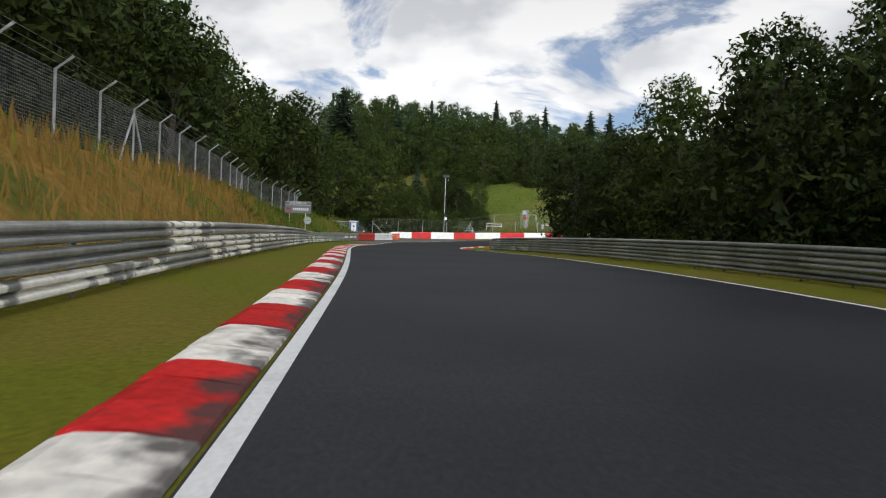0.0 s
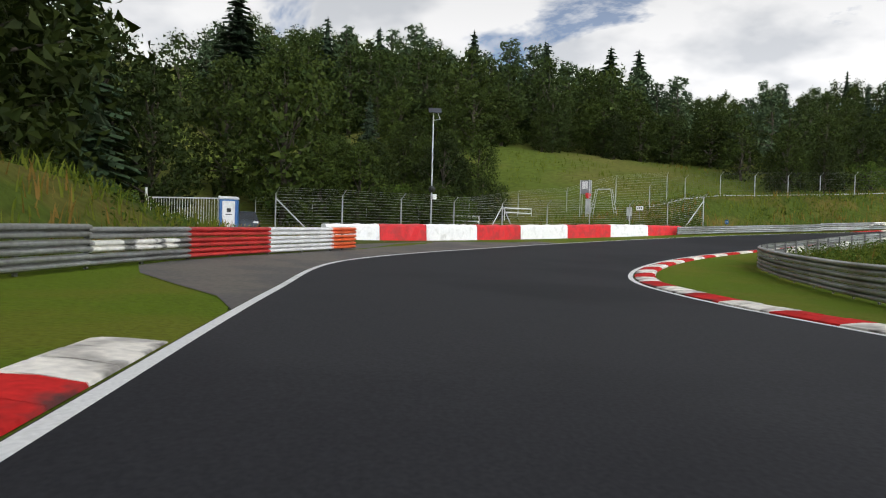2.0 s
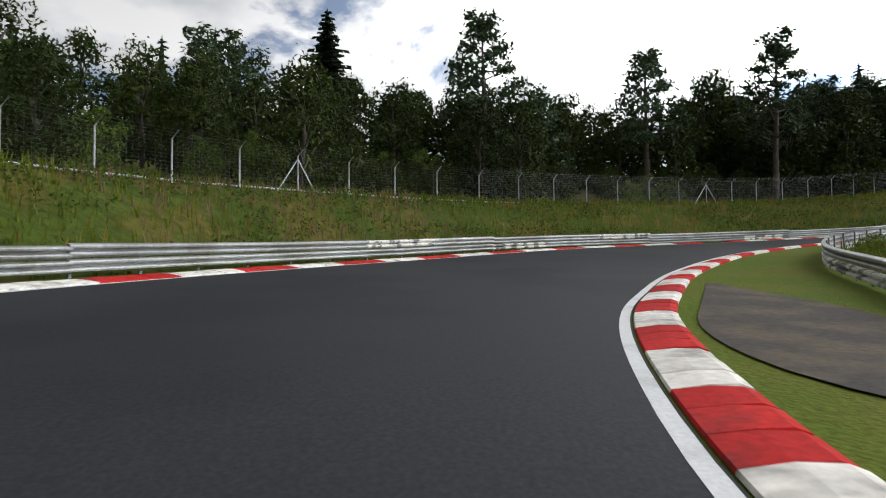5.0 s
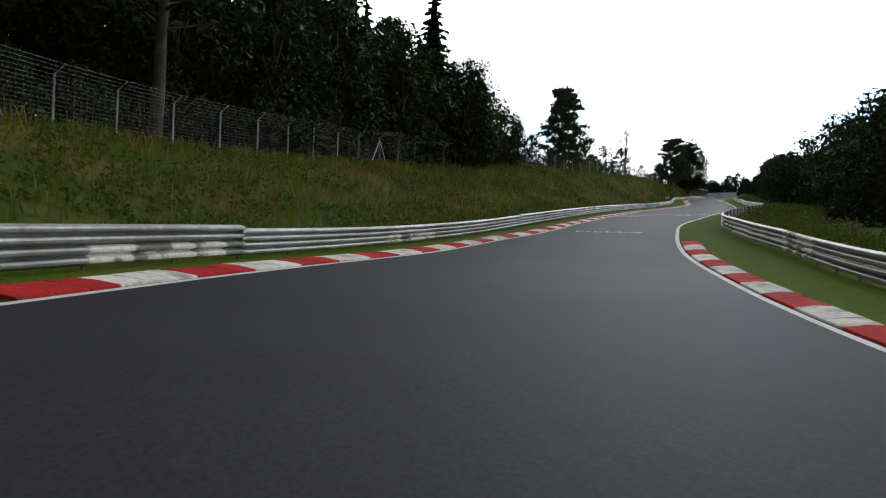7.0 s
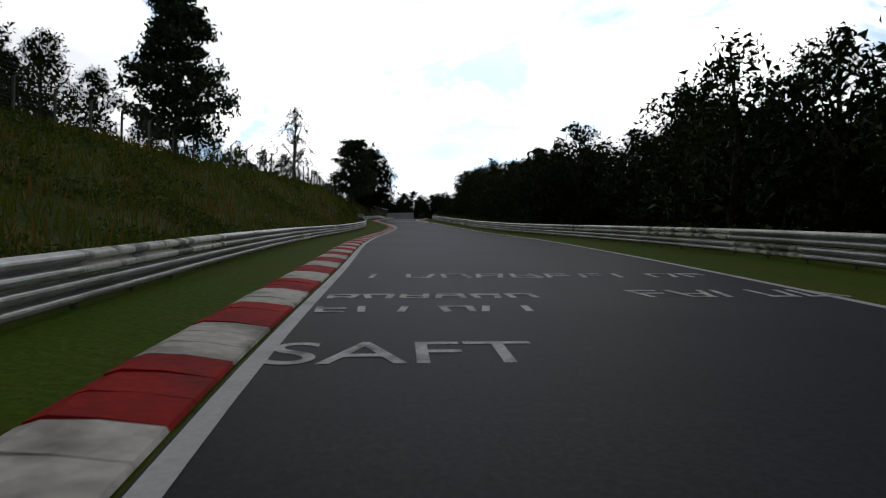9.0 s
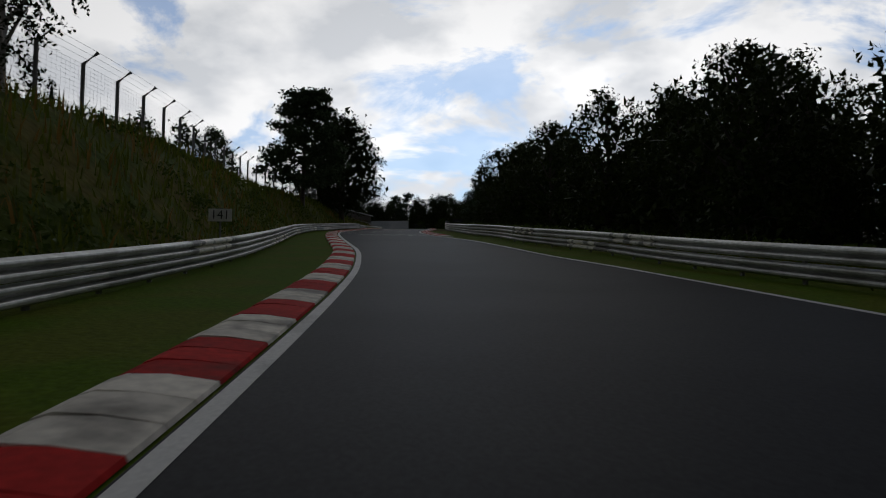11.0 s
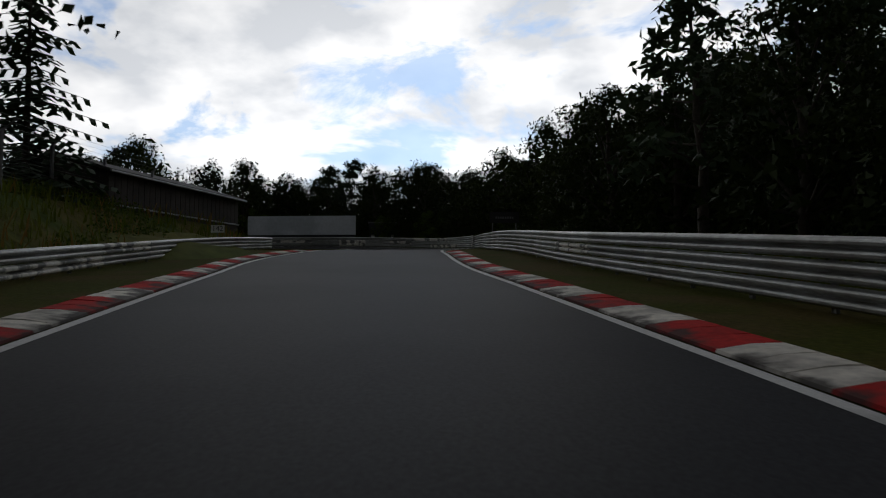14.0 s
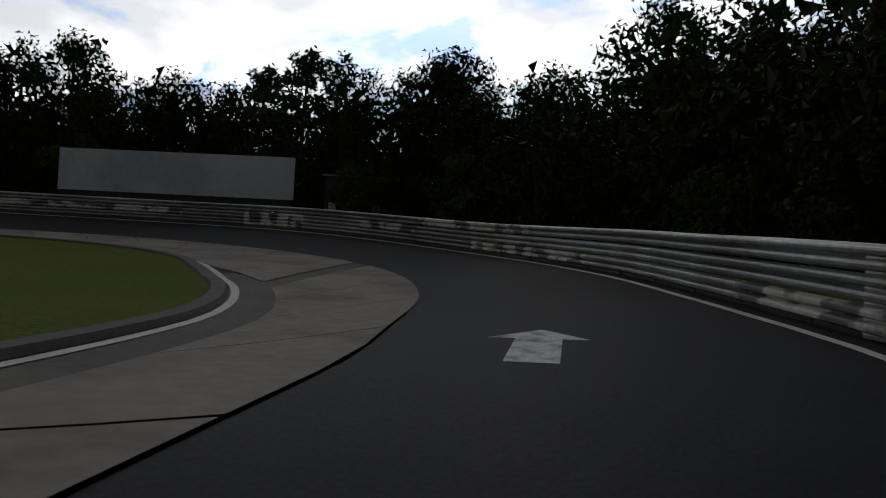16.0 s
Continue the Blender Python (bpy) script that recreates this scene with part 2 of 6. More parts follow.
SIGN_GREY = material("grey_sign_face", (0.16, 0.16, 0.165), rough=0.5, vary=0.1, scale=2, fine=20, bump=0.02)
SIGN_WHITE = material("white_sign_face", (0.72, 0.72, 0.70), rough=0.5, vary=0.1, scale=3, fine=20, bump=0.02, other=(0.6, 0.6, 0.57))
SIGN_RED = material("red_sign_face", (0.4, 0.03, 0.05), rough=0.5, vary=0.15, scale=3, fine=20, bump=0.02)
BLACK = material("black_paint", (0.015, 0.015, 0.015), rough=0.6, vary=0.2, scale=3, fine=20, bump=0.02)
BLUE = material("blue_plastic", (0.03, 0.12, 0.32), rough=0.45, vary=0.15, scale=2, fine=15, bump=0.05)

# ---- reference line of the track: every 14 m from s = -26 ----
REF_X = [2.07, 0.96, -0.16, -1.28, -2.65, -4.22, -5.35, -4.62, -0.51, 7.13, 17.65, 30.39, 44.27, 57.92, 70.21, 80.48, 88.68, 95.22, 100.92, 106.23, 111.47, 116.69, 121.93, 127.19, 132.51, 137.92, 143.25, 148.37, 153.13, 157.33, 161.17, 165.01, 169.07, 173.17]
REF_Y = [-25.92, -11.96, 1.99, 15.95, 29.88, 43.79, 57.74, 71.70, 85.04, 96.72, 105.88, 111.56, 112.92, 110.07, 103.46, 93.99, 82.66, 70.29, 57.50, 44.55, 31.57, 18.58, 5.59, -7.38, -20.33, -33.24, -46.19, -59.21, -72.38, -85.74, -99.20, -112.66, -126.06, -139.45]
REF_Z = [-0.72, -0.28, 0.16, 0.59, 0.83, 0.96, 1.00, 1.03, 1.19, 1.58, 2.15, 3.01, 3.89, 4.86, 6.00, 6.89, 7.83, 9.16, 10.54, 11.86, 13.10, 14.32, 15.59, 16.98, 18.50, 20.03, 21.44, 22.85, 24.29, 25.57, 26.75, 27.91, 28.74, 29.52]

S0, STEP = -26.0, 14.0


def cubic(values, u):
    """Catmull-Rom through evenly spaced values, straight on past the ends."""
    n = len(values)
    u = min(max(u, -2.0), n + 1.0)
    i = min(max(int(math.floor(u)), 0), n - 2)
    f = u - i
    p1, p2 = values[i], values[i + 1]
    p0 = values[i - 1] if i else 2 * p1 - p2
    p3 = values[i + 2] if i + 2 < n else 2 * p2 - p1
    if f < 0:
        return p1 + f * (p2 - p0) / 2
    if f > 1:
        return p2 + (f - 1) * (p3 - p1) / 2
    return 0.5 * (2 * p1 + f * (p2 - p0) + f * f * (2 * p0 - 5 * p1 + 4 * p2 - p3) + f ** 3 * (3 * p1 - p0 - 3 * p2 + p3))


def ref(s):
    u = (s - S0) / STEP
    return cubic(REF_X, u), cubic(REF_Y, u), cubic(REF_Z, (min(s, 420.4) - S0) / STEP) + 0.03 * max(s - 420.4, 0.0)


def table(pairs):
    xs, ys = [p[0] for p in pairs], [p[1] for p in pairs]

    def at(s):
        """Smooth between the pairs."""
        if s <= xs[0]:
            return ys[0]
        if s >= xs[-1]:
            return ys[-1]
        i = max(k for k in range(len(xs)) if xs[k] <= s)
        i = min(i, len(xs) - 2)
        def slope(k):
            a, b = max(k - 1, 0), min(k + 1, len(xs) - 1)
            return (ys[b] - ys[a]) / (xs[b] - xs[a])
        h = xs[i + 1] - xs[i]
        f = (s - xs[i]) / h
        return (ys[i] * (2 * f ** 3 - 3 * f * f + 1) + slope(i) * h * (f ** 3 - 2 * f * f + f)
                + ys[i + 1] * (3 * f * f - 2 * f ** 3) + slope(i + 1) * h * (f ** 3 - f * f))
    return at


# metres to the left of the reference line
road_left = table([(-26, 0.8), (0, 0.86), (6, 0.93), (16, 1.1), (35, 1.6), (58, 1.6), (68, 2.1), (76, 3.5), (84, 5.7), (90, 6.3), (98, 6.7), (106, 7.5), (112, 8.2), (120, 8.8), (132, 8.6),
                   (146, 8.5), (156, 8.2), (170, 6.8), (182, 4.5), (188, 3.4), (195, 2.25), (203, 1.6), (207, 1.12), (212, 0.9), (217, 1.0), (224, 0.95), (230, 1.12), (240, 1.3), (256, 1.75),
                   (270, 1.7), (285, 1.2), (297, 1.0), (304, 1.22), (308, 1.5), (313, 2.05), (322, 3.0), (330, 3.7), (340, 4.3), (347, 4.2), (354, 3.7), (366, 3.4), (373, 3.2), (381, 3.8), (390, 4.7), (398, 5.4), (408, 4.9), (416, 4.1), (424, 3.7), (440, 5.0)])
road_right = table([(-26, -8.7), (0, -8.6), (14, -8.3), (30, -7.9), (46, -6.95), (55, -6.8), (65, -6.9), (73, -6.4), (80, -4.7), (85, -3.4), (90, -2.75), (96, -2.3), (105, -1.8), (112, -1.5), (120, -1.25),
                    (128, -1.15), (133, -1.35), (138, -1.85), (143, -2.3), (148, -2.78), (156, -3.1), (165, -3.4), (176, -4.4), (190, -5.2), (200, -5.2), (208, -5.1), (218, -5.0), (226, -5.5), (234, -5.9), (246, -6.5),
                    (260, -7.0), (275, -6.8), (290, -6.2), (299, -5.7), (305, -5.0), (312, -4.6), (318, -4.1), (324, -3.1), (330, -2.6), (340, -2.35), (350, -2.6), (360, -3.4), (366, -3.5), (376, -3.0), (387, -2.2), (393, -1.7), (401, -1.5), (410, -1.6), (418, -2.9), (424, -4.0), (430, -4.8), (440, -5.0)])
rail_left = table([(-26, 4.0), (0, 4.2), (20, 4.5), (44, 4.8), (50, 5.1), (57, 5.9), (65, 6.7), (73, 8.0), (81, 8.6), (90, 8.8), (98, 10.8), (110, 11.2), (119, 11.4), (124, 10.9), (133, 10.3), (146, 10.3), (156, 10.1), (170, 8.6), (182, 6.4), (190, 5.1), (201, 4.0), (206, 3.5),
                   (213, 3.35), (222, 3.45), (232, 3.72), (242, 4.2), (256, 4.8), (270, 5.0), (290, 4.6), (300, 4.35), (307, 4.6), (319, 5.45), (328, 6.1), (343, 6.9), (352, 6.6), (360, 6.1), (371, 6.1), (380, 6.8), (390, 8.2), (402, 8.8), (413, 7.9)])
rail_right = table([(-26, -11.6), (0, -11.5), (20, -11.0), (38, -10.6), (50, -9.7), (60, -9.4), (76, -9.6), (88, -8.6), (94, -7.2), (100, -5.9), (110, -5.6), (120, -4.9), (122, -4.85), (126, -4.65), (130, -3.95), (132, -4.6), (136, -6.3), (145, -7.4), (151, -7.7), (158, -7.2), (166, -6.9), (180, -7.8),
                    (190, -8.3), (200, -8.5), (206, -7.8), (215, -7.1), (226, -7.9), (239, -9.4), (250, -9.7), (270, -9.4), (290, -8.2), (300, -7.25), (306, -7.1), (315, -6.1), (321, -6.0), (328, -5.4), (340, -5.5), (350, -5.25), (361, -5.4), (370, -5.7), (380, -5.8), (390, -5.0),
                    (397, -4.75), (402, -4.7), (410, -4.4), (416, -4.6), (421, -4.95), (426, -5.05), (430, -4.95)])
banking = table([(-26, 0), (60, 0), (90, 0.042), (150, 0.042), (185, 0.03), (210, 0), (440, 0)])
bank_height = table([(-26, 3.0), (40, 3.1), (64, 3.1), (71, 3.1), (75, 3.1), (78.5, 2.9), (82.5, 2.2), (86, 1.0), (90, 0.35), (98, 0.2), (112, 0.25), (121, 1.9), (127, 3.3), (133, 3.5), (146, 3.7), (160, 3.75), (172, 3.55), (185, 3.6), (205, 3.6), (230, 3.9), (240, 4.5), (250, 5.05), (262, 5.2), (275, 4.9), (290, 4.8), (322, 4.3), (345, 3.9), (375, 3.1), (400, 2.3), (408, 1.7), (413, 1.4), (417, 0.3), (440, 0)])
bank_width = table([(-26, 4.2), (62, 4.0), (84, 4.5), (124, 4.8), (133, 5.6), (140, 7.0), (160, 8.0), (190, 10.0), (210, 11.5), (250, 12.0), (275, 9.5), (290, 7.5), (320, 5.2), (400, 4.6), (412, 2.8), (440, 2.5)])


def smooth(a, b, x):
    f = min(max((x - a) / (b - a), 0.0), 1.0)
    return f * f * (3 - 2 * f)


def rise(s, l):
    """Height of the ground over the reference line."""
    lr, rr = rail_left(s), rail_right(s)
    base = banking(s) * min(max(l, rr), lr)
    base += 0.045 * smooth(414, 428, s) * max(0.0, -max(l, rr) - 0.5)
    if l > lr:
        d = l - lr - 0.5
        h = bank_height(s) * smooth(0, bank_width(s), d)
        far = l - lr - bank_width(s) - hill_start(s)
        if far > 0:
            h += hill(s) * far
        return base + h
    if l < rr:
        d = rr - l
        return base + dip(s) * smooth(1, 14, d)
    return base


hill_start = table([(-26, 6), (70, 6), (88, 26), (112, 22), (126, 6), (440, 6)])
hill = table([(-26, 0.34), (60, 0.34), (95, 0.36), (118, 0.33), (130, 0.24), (170, 0.26), (200, 0.18), (250, 0.04), (300, -0.06), (440, 0.0)])
dip = table([(-26, 0.0), (70, 0.5), (130, 0.6), (200, -0.5), (300, -0.8), (440, 0.3)])


def at(s, l, up=0.0):
    x, y, z = ref(s)
    x2, y2, _ = ref(s + 0.5)
    x1, y1, _ = ref(s - 0.5)
    tx, ty = x2 - x1, y2 - y1
    n = math.hypot(tx, ty)
    return Vector((x - ty / n * l, y + tx / n * l, z + rise(s, l) + up))


def heading(s):
    a, b = ref(s - 0.5), ref(s + 0.5)
    return math.atan2(b[1] - a[1], b[0] - a[0])


def mesh_object(name, verts, faces, mat, parent=None, label="", shade=False):
    me = bpy.data.meshes.new(name)
    me.from_pydata([tuple(v) for v in verts], [], faces)
    if mat is not None:
        for m in (mat if isinstance(mat, (list, tuple)) else [mat]):
            me.materials.append(m)
    if shade:
        me.shade_smooth()
    me.update()
    ob = new(name, me)
    if parent is not None:
        ob.parent = parent
    if label:
        ob["label"] = label
    return ob


def part(name, bm, mat, parent=None, label=""):
    """One bmesh as one mesh object."""
    me = bpy.data.meshes.new(name)
    bm.normal_update()
    bm.to_mesh(me)
    bm.free()
    me.materials.append(mat)
    ob = new(name, me)
    if parent is not None:
        ob.parent = parent
    if label:
        ob["label"] = label
    return ob


def ribbon(name, s_list, offsets, mat, up=0.0, parent=None, shade=True, skirt=0.0):
    """A strip along the track through several offsets (functions of s), with an edge turned down."""
    verts, faces = [], []
    k = len(offsets) + (2 if skirt else 0)
    for s in s_list:
        row = [at(s, o(s) if callable(o) else o, up) for o in offsets]
        if skirt:
            row = [row[0] - Vector((0, 0, skirt))] + row + [row[-1] - Vector((0, 0, skirt))]
        verts += row
    for i in range(len(s_list) - 1):
        for j in range(k - 1):
            a = i * k + j
            faces.append((a, a + 1, a + k + 1, a + k))
    return mesh_object(name, verts, faces, mat, parent, shade=shade)


def span(a, b, step):
    n = max(1, int(round((b - a) / step)))
    return [a + (b - a) * i / n for i in range(n + 1)]


def lerp(f, g, t):
    return lambda s: f(s) * (1 - t) + g(s) * t


# ---- banked turn at the end: a bowl round a grass island ----
TURN_O = Vector((168.6, -124.6, 0))
TURN_F, TURN_L = Vector((0.3007, -0.9537, 0)), Vector((0.9537, 0.3007, 0))
TURN_C = TURN_O + 14 * TURN_F + 18 * TURN_L
R_OUT, R_SLAB = 22.8, 18.4
island_edge = table([(-60, 24.0), (-43, 19.1), (-37, 18.0), (-30, 17.3), (-24, 16.8), (-19, 16.4), (-14, 15.9), (-8, 15.3), (0, 14.6), (6, 14.1), (20, 13.6), (260, 13.4)])
slab_outer = table([(-60, 25.5), (-44, 21.8), (-41, 21.3), (-36, 20.4), (-30, 19.7), (-24, 19.25), (-16, 18.7), (-8, 18.5), (5, 18.4), (260, 18.4)])
ring_edge = table([(-60, 27.5), (-36, 25.7), (-27, 24.6), (-20, 24.0), (-11, 23.2), (0, 22.8), (14, 22.7), (260, 22.7)])


def slab_inner(a):
    return island_edge(a) + 0.85 - 0.75 * smooth(2, 24, a)


def bowl(a, r, up=0.0):
    """A point of the turn: a in degrees round its middle, from the side where the track comes in."""
    ca, sa = math.cos(radians(a)), math.sin(radians(a))
    p = TURN_C + TURN_F * (r * sa) - TURN_L * (r * ca)
    f = 14 + r * sa
    z = ref(min(420.4 + f, 420.4))[2] + 0.03 * max(f, 0.0) + 0.02 * max(f - 12.0, 0.0)
    deep = smooth(-40, 10, a)
    ri, ro = slab_inner(a), slab_outer(a)
    if r < ro:
        z -= deep * 0.06 * min(1.0, (ro - r) / (ro - ri))
    else:
        z += (0.095 * smooth(-42, 4, a) + 0.06 * smooth(20, 60, a)) * (r - ro)
    if r < ri:
        z -= deep * 0.04 * min(1.0, (ri - r) / 1.4)
    return Vector((p.x, p.y, z + up))


def bowl_cover(x, y):
    """Height of the sheet under and round the turn, and how much of the open ground stays."""
    q = Vector((x, y, 0)) - TURN_C
    r = q.length
    if r > 44:
        return None
    a = math.degrees(math.atan2(q.dot(TURN_F), -q.dot(TURN_L)))
    if a < -110:
        a += 360
    if -70 < a < -30 and r > 18:
        return None
    aa = max(a, -38)
    if r < 27.5:
        z = bowl(aa, min(r, 25.5)).z
        return z - (1.6 if r < 23.5 else 0.3), 0.0
    return bowl(aa, 25.5).z + 0.1, smooth(27.5, 44, r)


# ---- ground: one sheet to the horizon ----
RS = span(-50, 455, 2.5)
RP = np.array([ref(s) for s in RS])
RT = np.gradient(RP[:, :2], axis=0)
RT /= np.linalg.norm(RT, axis=1)[:, None]


def nearest(x, y):
    d2 = (RP[:, 0] - x) ** 2 + (RP[:, 1] - y) ** 2
    i = int(d2.argmin())
    q = (x - RP[i, 0], y - RP[i, 1])
    l = RT[i, 0] * q[1] - RT[i, 1] * q[0]
    return RS[i] + RT[i, 0] * q[0] + RT[i, 1] * q[1], l, d2


def ground_z(x, y):
    s, l, d2 = nearest(x, y)
    d = np.sqrt(d2)
    dm = float(d.min())
    w = np.exp(-(d - dm) / (2.0 + 0.25 * dm))
    z = float((w * RP[:, 2]).sum() / w.sum())
    side = dm if l > 0 else -dm
    f = smooth(10, 40, dm)
    z = (1 - f) * ref(s)[2] + f * z
    z += rise(min(max(s, -26), 440), max(min(side, 130), -130))
    z += 0.5 * smooth(18, 50, dm) * noise.noise((x * 0.03, y * 0.03, 0)) * 4
    if dm > 200:
        z = z * (1 - smooth(200, 900, dm)) + 14 * smooth(200, 900, dm)
    return z, s, side


def build_ground():
    def axis(a, b, step):
        fine = span(a, b, step)
        grow, out = [], step
        pos = 0.0
        while pos < 2600:
            out *= 1.35
            pos += out
            grow.append(pos)
        return [a - g for g in reversed(grow)] + fine + [b + g for g in grow]
    xs, ys = axis(-110, 270, 4.0), axis(-240, 260, 4.0)
    verts, faces = [], []
    for y in ys:
        for x in xs:
            z, s, l = ground_z(x, y)
            if -40 < s < 455:
                lo, hi = rail_right(s) - 3.0, rail_left(s) + bank_width(s) + 5.0
                if lo - 4 < l < hi + 4:
                    z -= 1.0 * smooth(lo - 4, lo, l) * (1 - smooth(hi, hi + 4, l))
            fz = bowl_cover(x, y)
            if fz is not None:
                z = z * fz[1] + fz[0] * (1 - fz[1])
            verts.append((x, y, z))
    n = len(xs)
    for j in range(len(ys) - 1):
        for i in range(n - 1):
            a = j * n + i
            faces.append((a, a + 1, a + n + 1, a + n))
    g = mesh_object("ground", verts, faces, GROUND, shade=True)
    tagged(g, "rough green meadow and forest ground around the track", "ground", kind="structure")


build_ground()

SL = span(-40, 421.6, 1.5)
road = ribbon("road", SL, [road_right, lerp(road_right, road_left, 0.33), lerp(road_right, road_left, 0.66), road_left], ASPHALT, 0.0)
tagged(road, "dark grey asphalt race track with smooth worn surface", "road", kind="structure")
for a, b, grass, words in ((-40, 62, VERGE_DRY, "short yellowish green grass verge beside the track"), (62, 176, VERGE, "short bright green grass verge beside the track"), (176, 350, VERGE_GREEN, "short dark green grass verge beside the track"), (350, 417, VERGE_BROWN, "short dark brownish grass verge beside the track")):
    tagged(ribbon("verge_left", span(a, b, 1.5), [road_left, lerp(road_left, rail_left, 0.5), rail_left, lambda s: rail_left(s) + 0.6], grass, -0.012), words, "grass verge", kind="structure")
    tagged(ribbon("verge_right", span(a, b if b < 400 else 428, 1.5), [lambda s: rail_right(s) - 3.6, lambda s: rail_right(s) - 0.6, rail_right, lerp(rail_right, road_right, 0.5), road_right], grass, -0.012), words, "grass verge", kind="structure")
bank_offs = [(lambda s, k=k: rail_left(s) + 0.6 + (bank_width(s) + 5) * k / 8) for k in range(9)]
for a, b, soil, words in ((-40, 50, BANKDRY, "steep bank of dry brown and green grass behind the guardrail"), (50, 417, BANKSOIL, "steep overgrown green bank behind the guardrail")):
    tagged(ribbon("bank", span(a, b, 1.5), bank_offs, soil, -0.015), words, "bank", kind="structure")

# white edge lines
for nm, edge, sgn, spans in (("edge_line_left", road_left, -1, [(-30, 419)]), ("edge_line_right", road_right, 1, [(-30, 423.2)])):
    for a, b in spans:
        ob = ribbon(nm, span(a, b, 1.0), [lambda s, e=edge, g=sgn: e(s) + g * 0.02, lambda s, e=edge, g=sgn: e(s) + g * 0.17][::sgn], LINE_WHITE, 0.004)
        tagged(ob, "continuous white painted line along the asphalt edge", "road marking", kind="structure")


# ---- kerbs: painted concrete blocks ----
def rubber(s):
    """How far tyre rubber stays off the kerb: low where cars run over it."""
    worn = 0.6 * smooth(76, 84, s) * (1 - smooth(128, 138, s)) + 0.9 * smooth(372, 384, s) + 0.85 * (1 - smooth(18, 34, s)) + 0.35 * smooth(30, 40, s) * (1 - smooth(66, 76, s))
    return 0.72 - 0.46 * worn


def rubbered(m):
    """Dark tyre rubber and scuffs over the paint, mostly on the side of the track."""
    n, l = m.node_tree.nodes, m.node_tree.links
    b = n["Principled BSDF"]
    src = b.inputs["Base Color"].links[0].from_socket
    at_ = n.new("ShaderNodeAttribute"); at_.attribute_name = "across"
    geo = n.new("ShaderNodeNewGeometry")
    no = n.new("ShaderNodeTexNoise"); no.inputs["Scale"].default_value, no.inputs["Detail"].default_value = 2.6, 8
    l.new(geo.outputs["Position"], no.inputs["Vector"])
    sub = n.new("ShaderNodeMath"); sub.operation = "SUBTRACT"
    l.new(no.outputs["Fac"], sub.inputs[0])
    mul = n.new("ShaderNodeMath"); mul.operation = "MULTIPLY"; mul.inputs[1].default_value = 0.65
    l.new(at_.outputs["Fac"], mul.inputs[0]); l.new(mul.outputs[0], sub.inputs[1])
    mr = n.new("ShaderNodeMapRange")
    mr.inputs["From Min"].default_value, mr.inputs["From Max"].default_value = 0.06, 0.26
    mr.inputs["To Max"].default_value = 0.88
    l.new(sub.outputs[0], mr.inputs["Value"])
    mix = n.new("ShaderNodeMix"); mix.data_type = "RGBA"
    mix.inputs["B"].default_value = (0.055, 0.048, 0.045, 1)
    l.new(src, mix.inputs["A"]); l.new(mr.outputs[0], mix.inputs["Factor"])
    l.new(mix.outputs["Result"], b.inputs["Base Color"])


rubbered(KERB_RED)
rubbered(KERB_WHITE)


def kerb(name, edge, out, a, b, first, length=1.72, width=0.95, ends=(1, 1)):
    base = new(name)
    base.location = at(a, edge(a))
    tagged(base, "red and white painted concrete kerb with scuffed paint", "kerb", kind="structure")
    prof = [(0.0, 0.0), (0.02, 0.03), (0.45, 0.075), (0.8, 0.085), (0.95, 0.05), (0.97, -0.05)]
    n = int((b - a) / length)
    rng = random.Random(int(a * 10))
    for i in range(n * 3):
        s0, s1 = a + i * length / 3 + 0.007, a + (i + 1) * length / 3 - 0.007
        verts, faces, across = [], [], []
        lift = rng.uniform(-0.006, 0.008)
        for s in (s0, (s0 + s1) / 2, s1):
            fade = (smooth(0, 3, s - a + 0.3) if ends[0] else 1) * (smooth(0, 3, b - s + 0.3) if ends[1] else 1)
            for d, h in prof:
                verts.append(at(s if d < 0.5 else (s0 + s1) / 2 + (s - (s0 + s1) / 2) * 0.9, edge(s) + out * (0.03 + d * width / 0.95), (h + (lift if h > 0.04 else 0)) * (0.25 + 0.75 * fade)) - base.location)
                across.append(d + rubber(s))
        k = len(prof)
        for r in range(2):
            for j in range(k - 1):
                q = (r * k + j, r * k + j + 1, (r + 1) * k + j + 1, (r + 1) * k + j)
                faces.append(q if out < 0 else q[::-1])
        faces.append(tuple(range(k))[::1 if out > 0 else -1])
        faces.append(tuple(range(2 * k, 3 * k))[::-1 if out > 0 else 1])
        red = (i // 3 + first) % 2 == 0
        block = mesh_object("block", verts, faces, KERB_RED if red else KERB_WHITE, base, "red painted block" if red else "white painted block")
        block.data.attributes.new("across", "FLOAT", "POINT").data.foreach_set("value", across)


kerb("kerb", road_left, 1, -20.33, 71, 1, 1.85, 0.74)
kerb("kerb", road_left, 1, 135.06, 182.2, 0, 2.357, 0.72, ends=(1, 0))
kerb("kerb", road_left, 1, 182.2, 409, 0, 1.5425, 0.72, ends=(0, 1))
kerb("kerb", road_right, -1, 59.64, 206, 0, 1.98, 0.66)
kerb("kerb", road_right, -1, 325.55, 408, 1, 1.551, 0.74)

# ---- guardrails ----
RIDGE = [(0.0, -0.078), (0.012, -0.070), (0.085, -0.048), (0.10, -0.036), (0.105, 0.0), (0.10, 0.026), (0.085, 0.040), (0.012, 0.062)]
BEAM = [(d, h - 0.078) for d, h in RIDGE] + [(0.0, -0.006)] + [(d, h + 0.082) for d, h in RIDGE[1:]] + [(0.0, 0.152)]
BEAM_BACK = [(d - 0.012, h) for d, h in reversed(BEAM)]
LEVELS = (0.22, 0.555, 0.89)


